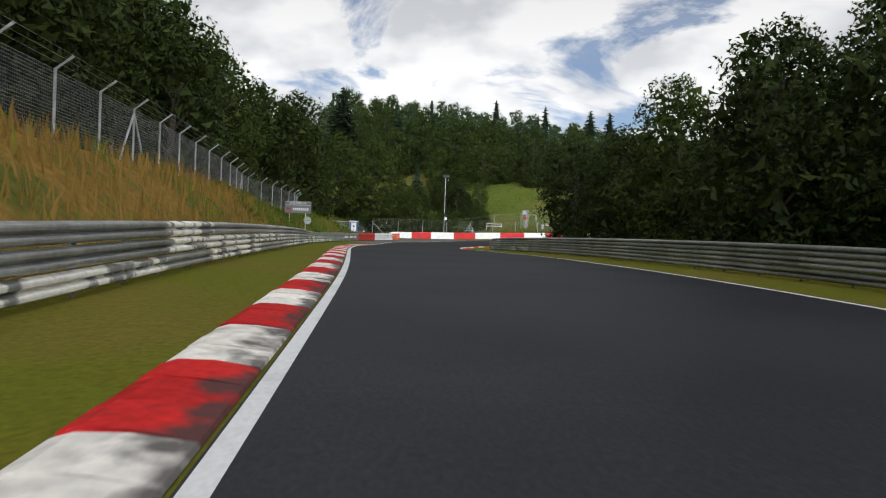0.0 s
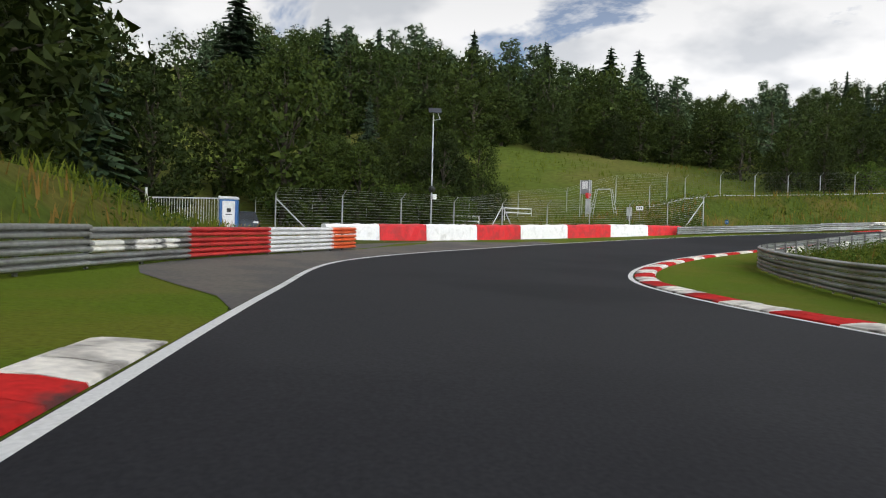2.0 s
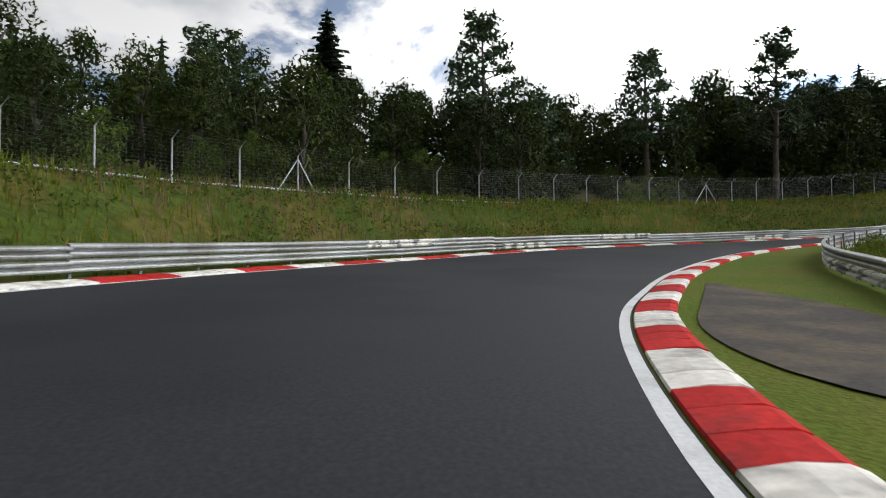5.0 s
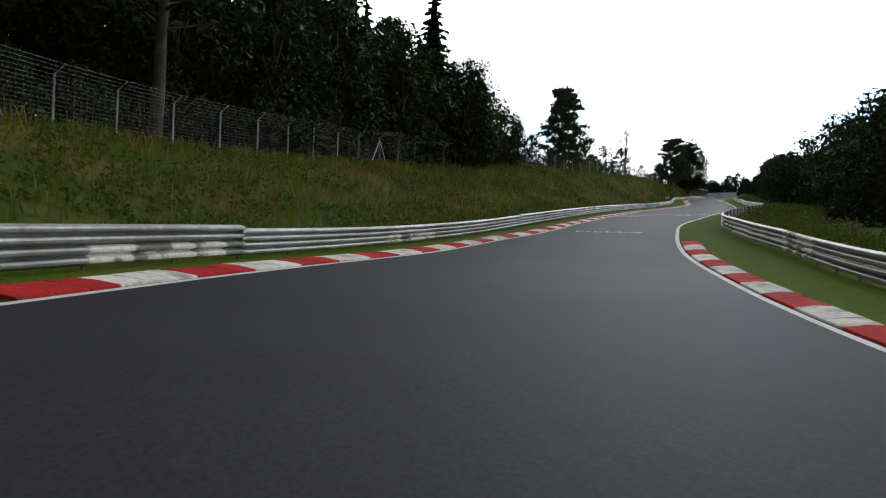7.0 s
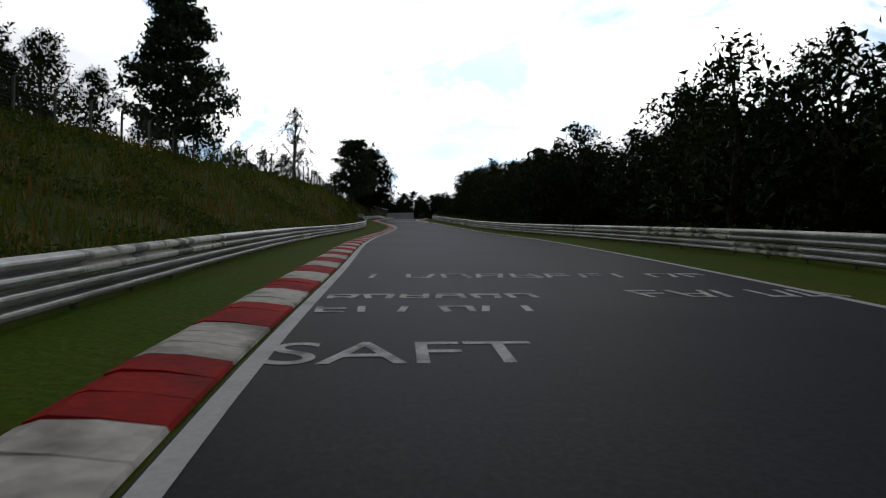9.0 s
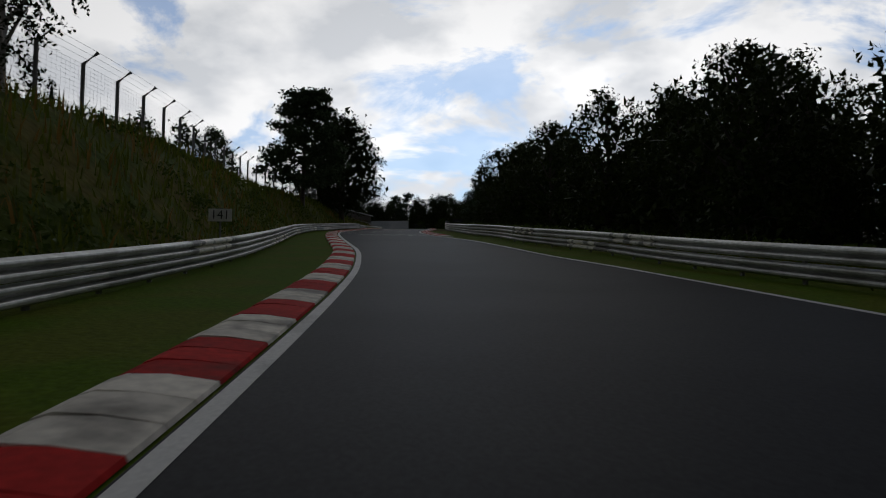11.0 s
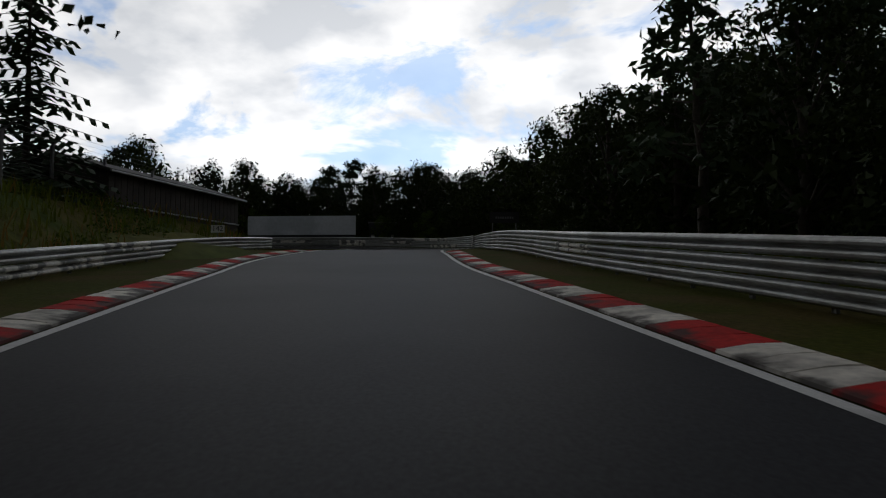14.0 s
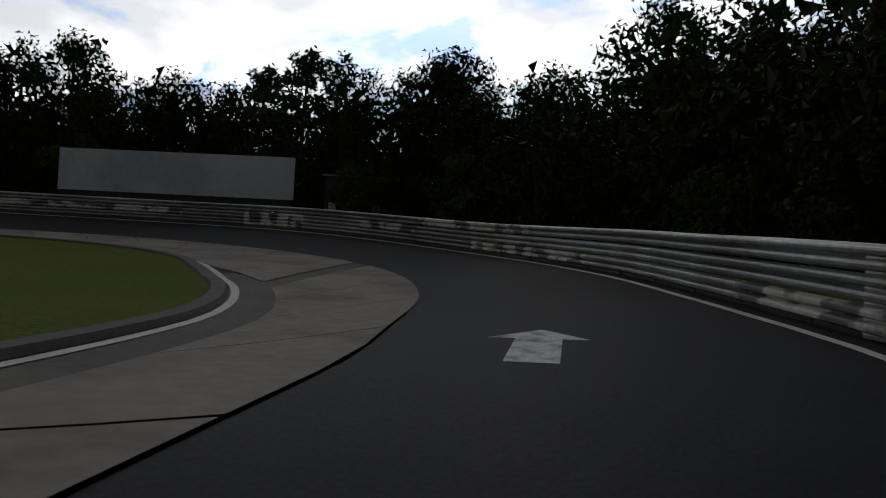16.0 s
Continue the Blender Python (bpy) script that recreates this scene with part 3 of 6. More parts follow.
def beam_mesh(line, face, s0, s1, level, mats, parent, pieces=3, size=1.0):
    verts, faces = [], []
    prof = BEAM + BEAM_BACK
    k = len(prof)
    for s in span(s0, s1, (s1 - s0) / pieces):
        for d, h in prof:
            verts.append(at(s, line(s)) + Vector((0, 0, (level + h) * size)) - parent.location)
            p0, p1 = at(s, line(s)), at(s, line(s) + face * 0.3)
            dv = (p1 - p0); dv.z = 0
            verts[-1] += dv.normalized() * (d + 0.06)
    for r in range(pieces):
        for j in range(k):
            q = (r * k + j, r * k + (j + 1) % k, (r + 1) * k + (j + 1) % k, (r + 1) * k + j)
            faces.append(q if face > 0 else q[::-1])
    faces.append(tuple(range(k)))
    faces.append(tuple(range(pieces * k, pieces * k + k))[::-1])
    return mesh_object("beam", verts, faces, mats, parent)


def box_into(bm, centre, size, turn=0.0, bevel=0.0):
    m = Matrix.Translation(centre) @ Matrix.Rotation(turn, 4, "Z") @ Matrix.Diagonal((*size, 1))
    r = bmesh.ops.create_cube(bm, size=1.0, matrix=m)
    if bevel:
        edges = list({e for v in r["verts"] for e in v.link_edges})
        bmesh.ops.bevel(bm, geom=edges, offset=bevel, segments=1, affect="EDGES")
    return r


def guardrail(line, face, a, b, paint=None, label="", unit=4.0, per=6, levels=LEVELS, size=1.0):
    count = max(1, int(round((b - a) / unit)))
    step = (b - a) / count
    for first in range(0, count, per):
        s_mid = a + step * first
        rail = new("guardrail")
        rail.location = at(s_mid, line(s_mid))
        tagged(rail, label or "weathered grey steel guardrail of three stacked beams", "guardrail", "guardrails along the track")
        for i in range(first, min(first + per, count)):
            s0, s1 = a + i * step, a + (i + 1) * step
            mats = paint(i, s0) if paint else STEEL
            for li, lv in enumerate(levels):
                m = mats[li] if isinstance(mats, tuple) else mats
                beam_mesh(line, face, s0 - 0.04, s1 + 0.04, lv, m, rail, 3, size)
            for sp in (s0 + step * 0.02, s0 + step * 0.52):
                bm = bmesh.new()
                p = at(sp, line(sp)) - rail.location
                up = (levels[-1] + 0.13) * size
                box_into(bm, p + Vector((0, 0, up / 2 - 0.17)), (0.1, 0.055, up + 0.34), heading(sp))
                part("post", bm, POST, rail)


def grass_edge(a):
    return island_edge(a) if a > -52 else 21.5


def rail_ring(a):
    return ring_edge(a) + 0.35


def ring_strip(name, a0, a1, radii, mat, up, label, category):
    angles = span(a0, a1, 3)
    verts, faces, k = [], [], len(radii)
    for a in angles:
        verts += [bowl(a, r(a) if callable(r) else r, up) for r in radii]
    for i in range(len(angles) - 1):
        for j in range(k - 1):
            q = i * k + j
            faces.append((q, q + 1, q + k + 1, q + k))
    ob = mesh_object(name, verts, faces, mat, shade=True)
    return tagged(ob, label, category, kind="structure")


def left_paint(i, s):
    if s > 77.5:
        return RAIL_ORANGE if s > 88 else (RAIL_CLEAN, RAIL_RED, RAIL_CLEAN)[min(int((s - 77) / 3.67), 2)]
    return tuple(STEEL_WHITE if random.random() < (0.8, 0.7, 0.1)[k] else STEEL for k in range(3))


def some_white(i, s):
    return tuple(STEEL_WHITE if random.random() < 0.1 else STEEL for _ in LEVELS)


guardrail(rail_left, -1, -30, 62, left_paint)
guardrail(rail_left, -1, 62, 77.5, left_paint, size=0.93)
guardrail(rail_left, -1, 77.5, 88.5, left_paint, "guardrail painted in white and red sections", unit=3.67, size=0.87)
guardrail(rail_left, -1, 88.5, 90.2, left_paint, "orange painted end of a guardrail", unit=1.7, size=0.87)
DOUBLE = (0.21, 0.53)
TALL = (0.25, 0.585)
for a, b, levels, size in ((121.3, 133.3, DOUBLE, 1.0), (133.3, 145.3, TALL, 1.04), (145.3, 165.3, TALL, 1.12), (165.3, 177.3, TALL, 1.03), (177.3, 189.3, DOUBLE, 1.03), (189.3, 213.3, DOUBLE, 0.92), (213.3, 413.0, DOUBLE, 0.98)):
    guardrail(rail_left, -1, a, b, some_white, "weathered grey steel guardrail of two stacked beams", levels=levels, size=size)
guardrail(rail_right, 1, -30, 125.7, some_white, size=0.93)
guardrail(rail_right, 1, 125.7, 128.2, lambda i, s: RAIL_ORANGE, "orange painted end of a guardrail", unit=2.5, size=0.93)
guardrail(rail_right, 1, 137, 365, some_white, "weathered grey steel guardrail of two stacked beams", levels=(0.23, 0.57), size=1.04)
guardrail(rail_right, 1, 365, 427.6, some_white, size=0.97)

# the banked turn
ring_strip("road_outer_lane", -42, 215, [slab_outer, lambda a: slab_outer(a) * 0.67 + ring_edge(a) * 0.33, lambda a: slab_outer(a) * 0.33 + ring_edge(a) * 0.67, ring_edge, lambda a: ring_edge(a) + 0.5], ASPHALT, 0.006, "dark asphalt outer lane of the banked turn", "road")
ring_strip("road_inner_apron", -54, 215, [island_edge, lambda a: island_edge(a) + 0.7, slab_inner], ASPHALT_OLD, 0.012, "worn asphalt apron inside the banked turn", "road")
ring_strip("edge_line_island", -50, 215, [lambda a: island_edge(a) + 0.1, lambda a: island_edge(a) + 0.25], LINE_WHITE, 0.022, "white painted line round the grass island", "road marking")
ring_strip("edge_line_outer", -27, 215, [lambda a: ring_edge(a) - 0.2, lambda a: ring_edge(a) - 0.06], LINE_WHITE, 0.014, "white painted line along the outer lane", "road marking")
ring_strip("grass_island", -84, 215, [2.0, 6.0, lambda a: grass_edge(a) * 0.8, lambda a: grass_edge(a) - 0.25, lambda a: grass_edge(a) + 0.02], VERGE, 0.035, "mown grass island inside the banked turn", "grass")
slab_base = new("concrete_banking")
slab_base.location = bowl(20, 16)
tagged(slab_base, "pale banked concrete slabs lining the inside of the turn", "banked road", kind="structure")
ring_strip("road_joint", -12, 36, [slab_inner, lambda a: (slab_inner(a) + slab_outer(a)) / 2, slab_outer], ASPHALT_OLD, 0.009, "dark asphalt joint between the concrete slabs", "road")


def joint(k):
    """Angle of the slanting joint, from the inner edge (k = 0) to the outer one (k = 1)."""
    return -2.0 + 23.0 * k


for near, count in ((True, 5), (False, 21)):
    for i in range(count):
        verts, faces = [], []
        for m in range(4):
            for k in range(4):
                lo, hi = (-43.0, joint(k / 3)) if near else (joint(k / 3) + 4.0, 209.0)
                q = lo + (hi - lo) * (i + 0.008 + 0.984 * m / 3) / count
                r0, r1 = slab_inner(q) + 0.02, slab_outer(q) - 0.02
                verts.append(bowl(q, r0 + (r1 - r0) * k / 3, 0.03) - slab_base.location)
        for m in range(3):
            for k in range(3):
                v = m * 4 + k
                faces.append((v, v + 1, v + 5, v + 4))
        mesh_object("slab", verts, faces, CONCRETE, slab_base)
verts, faces = [], []
angles = span(-50, 120, 2)
for q in angles:
    verts += [bowl(q, island_edge(q) + d, h) for d, h in ((-0.3, 0.03), (-0.26, 0.1), (0.0, 0.1), (0.05, 0.02))]
for i in range(len(angles) - 1):
    faces += [(i * 4 + j, i * 4 + j + 1, i * 4 + j + 5, i * 4 + j + 4) for j in range(3)]
tagged(mesh_object("island_kerb", verts, faces, ASPHALT_OLD), "low weathered concrete rim round the grass island", "kerb", kind="structure")


def ring_rail(a0, a1):
    """The same rail, bent round the turn."""
    count = int((a1 - a0) / 9)
    for first in range(0, count, 6):
        rail = new("guardrail")
        rail.location = bowl(a0 + 9 * first, rail_ring(a0 + 9 * first))
        tagged(rail, "grey steel guardrail of three beams round the banked turn", "guardrail", "guardrails along the track")
        for i in range(first, min(first + 6, count)):
            for li, lv in enumerate(LEVELS):
                verts, faces = [], []
                prof = BEAM + BEAM_BACK
                k = len(prof)
                for j in range(4):
                    a = a0 + 9 * i + 3 * j - 0.05 + 0.1 * (j == 3)
                    p = bowl(a, rail_ring(a)) - rail.location
                    inward = (TURN_C - bowl(a, rail_ring(a))); inward.z = 0
                    inward.normalize()
                    verts += [p + inward * (d + 0.06) + Vector((0, 0, (lv + h) * 0.98)) for d, h in prof]
                for r in range(3):
                    for j in range(k):
                        faces.append((r * k + j, r * k + (j + 1) % k, (r + 1) * k + (j + 1) % k, (r + 1) * k + j))
                faces += [tuple(range(k)), tuple(range(3 * k, 4 * k))[::-1]]
                mesh_object("beam", verts, faces, STEEL_WHITE if random.random() < 0.25 else STEEL, rail)
            for a in (a0 + 9 * i + 0.2, a0 + 9 * i + 4.7):
                bm = bmesh.new()
                box_into(bm, bowl(a, rail_ring(a)) - rail.location + Vector((0, 0, 0.24)), (0.1, 0.055, 1.42), math.atan2(TURN_F.y, TURN_F.x) + radians(a))
                part("post", bm, POST, rail)


ring_rail(-18.4, 200)

# ---- trees ----
def clump(verts, faces, c, out, size, n, rng, flat=0.0, small=False):
    """A few bent leaves round a point, facing roughly outwards."""
    for _ in range(n):
        d = Vector((rng.gauss(0, 1), rng.gauss(0, 1), rng.gauss(0, 1) * (1 - flat)))
        d = (d.normalized() * 0.7 + out * 0.6).normalized()
        t = d.orthogonal().normalized()
        t = Matrix.Rotation(rng.uniform(0, 6.28), 3, d) @ t
        b = d.cross(t)
        p = c + Vector((rng.gauss(0, 1), rng.gauss(0, 1), rng.gauss(0, 1))) * size * (1.2 if small else 0.7)
        a, w = size * rng.uniform(0.6, 1.2), size * rng.uniform(0.3, 0.6)
        i = len(verts)
        if small:
            verts += [p - t * a, p + b * w * 1.9 + d * w * 0.3, p + t * a]
            faces.append((i, i + 1, i + 2))
            continue
        verts += [p - t * a, p + b * w + d * w * 0.3, p + t * a, p - b * w + d * w * 0.3]
        faces += [(i, i + 1, i + 2), (i, i + 2, i + 3)]


def tube(verts, faces, pts, radii, sides=6):
    base = len(verts)
    for k, (p, r) in enumerate(zip(pts, radii)):
        q = pts[min(k + 1, len(pts) - 1)] - pts[max(k - 1, 0)]
        q.normalize()
        u = q.orthogonal().normalized()
        v = q.cross(u)
        for j in range(sides):
            a = 2 * math.pi * j / sides
            verts.append(p + (u * math.cos(a) + v * math.sin(a)) * r)
    for k in range(len(pts) - 1):
        for j in range(sides):
            a, b = base + k * sides + j, base + k * sides + (j + 1) % sides
            faces.append((a, b, b + sides, a + sides))


def broad_tree(height, spread, seed, clear=0.25, leaves=1500, leaf=0.34, droop=0.0, lobes=15, small=False, core=1.0):
    """Mesh data of trunk with limbs, and of a crown made of many boughs of leaves."""
    rng = random.Random(seed)
    tv, tf, cv, cf = [], [], [], []
    top = Vector((rng.uniform(-0.4, 0.4), rng.uniform(-0.4, 0.4), height * 0.9))
    pts = [Vector((0, 0, -0.6))] + [top * (k / 5) + Vector((rng.gauss(0, 0.12), rng.gauss(0, 0.12), 0)) for k in range(1, 6)]
    r0 = 0.022 * height
    tube(tv, tf, pts, [r0 * 1.35, r0 * 0.95, r0 * 0.75, r0 * 0.55, r0 * 0.32, r0 * 0.1])
    centres = []
    for k in range(lobes):
        f = (k + 0.5) / lobes
        h = height * (clear + (0.94 - clear) * f)
        wide = math.sin(math.pi * (0.16 + 0.80 * f)) ** 0.7
        a = k * 2.4 + rng.uniform(-0.5, 0.5)
        rad = spread * wide * rng.uniform(0.45, 0.8) * (1 if k < lobes - 1 else 0.2)
        c = Vector((math.cos(a) * rad, math.sin(a) * rad, h - droop * rad * 0.4))
        centres.append((c, spread * rng.uniform(0.28, 0.42) * (0.6 + 0.4 * wide)))
        start = top * min(0.9, max(0.2, (h / height) - 0.22))
        mid = start.lerp(c, 0.5) + Vector((0, 0, 0.25 * rad * 0.3))
        tube(tv, tf, [start, mid, c], [r0 * 0.4, r0 * 0.26, r0 * 0.08], 4)
    per = max(4, leaves // lobes // 3)
    spray = 5 if droop else 2      # leaves along a twig
    for c, r in centres:
        for _ in range(int(44 * core)):          # larger leaves inside, where the bough is dense
            d = Vector((rng.gauss(0, 1), rng.gauss(0, 1), rng.gauss(0, 1))).normalized()
            clump(cv, cf, c + d * r * 0.74 * rng.random() ** 0.5, d, r * 0.24 / max(core, 0.7) ** 0.5, 1, rng, small=True)
        for _ in range(per // spray):
            d = Vector((rng.gauss(0, 1), rng.gauss(0, 1), rng.gauss(0, 1) + 0.25)).normalized()
            q = c + Vector((d.x * r, d.y * r, d.z * r * 0.75)) * rng.uniform(0.5, 1.02)
            if droop:
                q.z -= droop * rng.random() * r
            way = Vector((d.x * 0.13, d.y * 0.13, -0.12)) if droop else (d + Vector((rng.gauss(0, 0.4), rng.gauss(0, 0.4), rng.gauss(0, 0.3)))) * leaf * 0.9
            for m in range(spray):
                clump(cv, cf, q + way * m, d, leaf * (1 - 0.15 * m / spray), 3, rng, small=small)
    for _ in range(int(170 * core)):          # leaves in the inner shade of the crown
        f = rng.random()
        wide = math.sin(math.pi * (0.16 + 0.80 * f)) ** 0.7
        a, rad = rng.uniform(0, 6.28), spread * wide * 0.6 * math.sqrt(rng.random())
        clump(cv, cf, Vector((math.cos(a) * rad, math.sin(a) * rad, height * (clear + (0.9 - clear) * f))), Vector((math.cos(a), math.sin(a), 0.3)), spread * 0.1, 1, rng, small=True)
    return tv, tf, cv, cf


def spruce_tree(height, spread, seed, leaf=0.5, tiers=30, start=0.06, sparse=1.0):
    rng = random.Random(seed)
    tv, tf, cv, cf = [], [], [], []
    tube(tv, tf, [Vector((0, 0, -0.5)), Vector((0, 0, height * 0.5)), Vector((0.05, 0, height))], [0.016 * height, 0.009 * height, 0.01])
    if sparse == 1.0:              # dense inner twigs, tier over tier
        for k in range(9):
            f = k / 9
            z0, z1 = height * (start + (0.95 - start) * f), height * (start + (0.95 - start) * (f + 0.2))
            r = spread * (1 - f) ** 0.85 * 0.62
            i = len(cv)
            cv.append(Vector((0, 0, z1)))
            for j in range(14):
                q = r * (1.0 if j % 2 else 0.62) * rng.uniform(0.8, 1.2)
                cv.append(Vector((math.cos(j * 0.4488) * q, math.sin(j * 0.4488) * q, z0 - q * 0.25)))
            cf += [(i, i + 1 + j, i + 1 + (j + 1) % 14) for j in range(14)]
    for k in range(tiers):
        f = k / (tiers - 1)
        h = height * (start + (0.985 - start) * f)
        r = spread * (1 - f) ** 0.85 * rng.uniform(0.8, 1.12) + 0.12
        n = int(6 + 6 * (1 - f))
        for j in range(n):
            if rng.random() > sparse:
                continue
            a = 2 * math.pi * j / n + k * 1.7 + rng.uniform(-0.25, 0.25)
            rr = r * rng.uniform(0.55, 1.15)
            h = height * (start + (0.985 - start) * f) + rng.uniform(-0.35, 0.35)
            tip = Vector((math.cos(a) * rr, math.sin(a) * rr, h - rr * 0.28))
            root = Vector((0, 0, h))
            tube(tv, tf, [root, root.lerp(tip, 0.95)], [0.035, 0.008], 3)
            side = Vector((-math.sin(a), math.cos(a), 0))
            steps = max(2, int(rr / 0.42))
            for m in range(steps):
                g = (m + 0.7) / steps
                p = root.lerp(tip, g)
                w = (0.45 * (1 - g) + 0.2) * min(1.0, rr * 0.6) + 0.08
                for sg in (-1, 1):
                    i = len(cv)
                    q = p + side * sg * w * rng.uniform(0.8, 1.3) + Vector((0, 0, -0.18 * rng.random() - 0.08))
                    fwd = (tip - root).normalized() * leaf * rng.uniform(0.7, 1.2)
                    cv += [p - fwd * 0.5, q - fwd * 0.1, q + fwd * 0.7, p + fwd * 0.6]
                    cf += [(i, i + 1, i + 2), (i, i + 2, i + 3)]
    return tv, tf, cv, cf


def pine_tree(height, spread, seed, clear=0.4, pads=30, leaf=0.3, density=26):
    """Scots pine: bare trunk, crooked limbs and flat pads of needles with gaps."""
    rng = random.Random(seed)
    tv, tf, cv, cf = [], [], [], []
    lean = Vector((rng.uniform(-0.05, 0.05), rng.uniform(-0.05, 0.05), 1))
    pts = [lean * (height * k / 6) + Vector((rng.gauss(0, 0.1), rng.gauss(0, 0.1), 0)) for k in range(7)]
    pts[0] = Vector((0, 0, -0.6))
    r0 = 0.017 * height
    tube(tv, tf, pts, [r0 * (1.3 - 0.19 * k) for k in range(7)])
    for k in range(pads):
        f = (k + 0.4) / pads
        h = height * (clear + (0.97 - clear) * f)
        a = k * 2.39996 + rng.uniform(-0.4, 0.4)
        rad = spread * (0.35 + 0.65 * math.sin(math.pi * min(1, 0.3 + 0.62 * f))) * rng.uniform(0.35, 1.0) * (1 - 0.45 * f)
        c = lean * h + Vector((math.cos(a) * rad, math.sin(a) * rad, rng.uniform(-0.1, 0.5)))
        root = lean * (h - 0.25 * rad)
        tube(tv, tf, [root, root.lerp(c, 0.55) + Vector((0, 0, -0.1)), c], [r0 * 0.34, r0 * 0.2, 0.02], 4)
        pr = spread * rng.uniform(0.2, 0.36) * (1.1 - 0.4 * f)
        for _ in range(density):
            d = Vector((rng.gauss(0, 1), rng.gauss(0, 1), rng.gauss(0, 0.6))).normalized()
            q = c + Vector((d.x * pr, d.y * pr, d.z * pr * 0.42)) * rng.uniform(0.3, 1.05)
            clump(cv, cf, q, Vector((d.x * 0.3, d.y * 0.3, 1)).normalized(), leaf, 3, rng, 0.4)
    return tv, tf, cv, cf


def tree_kind(name, label, data, leaf_mat, bark=BARK):
    """A first tree, kept as the model for its copies."""
    tv, tf, cv, cf = data
    root = new(name)
    mesh_object("trunk", tv, tf, bark, root, shade=True)
    mesh_object("crown", cv, cf, leaf_mat, root)
    tagged(root, label, "tree", "trees beside the track")
    return root


def plant(kind, used, x, y, scale, turn, up=0.0, z=None):
    if z is None:
        z = ground_z(x, y)[0]
    m = Matrix.Translation((x, y, z - 0.15 + up)) @ Matrix.Rotation(turn, 4, "Z")
    if kind.name not in used:
        used.add(kind.name)
        kind.matrix_world = m
        ob = kind
    else:
        ob = copy_thing(kind, m)
    ob.scale = (scale, scale, scale * random.uniform(0.93, 1.1))
    return ob


USED = set()
LABEL_BROAD, LABEL_SPRUCE = "full green broadleaf tree with dense leafy crown", "dark green spruce with drooping tiered branches"
LABEL_PINE = "tall pine with bare trunk and open needle pads"
KINDS = {
    "broad": [tree_kind("broadleaf_tree", LABEL_BROAD, broad_tree(13, 5.0, 11 + i, 0.04, 3700, 0.2, lobes=20, small=True, core=2.2), (LEAF_A, LEAF_B, LEAF_A)[i]) for i in range(3)],
    "far": [tree_kind("broadleaf_tree", LABEL_BROAD, broad_tree(14, 5.2, 21 + i, 0.03, 1700, 0.26, lobes=15, small=True, core=1.1), (LEAF_B, LEAF_A)[i]) for i in range(2)],
    "edge": [tree_kind("broadleaf_tree", LABEL_BROAD, broad_tree(14, 5.2, 91 + i, 0.02, 3600, 0.19, lobes=20, small=True, core=1.8), (LEAF_B, LEAF_A)[i]) for i in range(2)],
    "distant": [tree_kind("broadleaf_tree", LABEL_BROAD, broad_tree(14, 5.2, 71 + i, 0.02, 950, 0.36, lobes=12, small=True, core=1.0), (LEAF_B, LEAF_A)[i]) for i in range(2)],
    "spruce": [tree_kind("spruce_tree", LABEL_SPRUCE, spruce_tree(17, 3.8, 31 + i), NEEDLE) for i in range(2)],
    "pine": [tree_kind("pine_tree", LABEL_PINE, pine_tree(16, 4.4, 41 + i, 0.35, 34), PINE_LEAF) for i in range(2)],
    "fir": [tree_kind("spruce_tree", LABEL_SPRUCE, spruce_tree(17, 3.8, 36, 0.85, 17), NEEDLE)],
    "sapling": [tree_kind("spruce_tree", LABEL_SPRUCE, spruce_tree(17, 3.8, 38, 1.7, 9), NEEDLE)],
    "far_pine": [tree_kind("pine_tree", LABEL_PINE, pine_tree(16, 4.4, 46, 0.3, 24, 0.42, 14), PINE_LEAF)],
    "near": [tree_kind("leafy_tree", "leafy green tree with fine dense foliage", broad_tree(12, 4.8, 61 + i, 0.03, 7000, 0.145, lobes=26, small=True, core=2.2), (LEAF_A, LEAF_B)[i]) for i in range(2)],
    "young": [tree_kind("young_tree", "young light green leafy tree or tall shrub", broad_tree(6.5, 3.0, 51 + i, 0.02, 1300, 0.15, lobes=11, small=True), (SHRUB_LEAF, LEAF_A)[i]) for i in range(2)],
}


def spot(s, l):
    p = at(s, l)
    return p.x, p.y


TAKEN = []


WOODS = {}


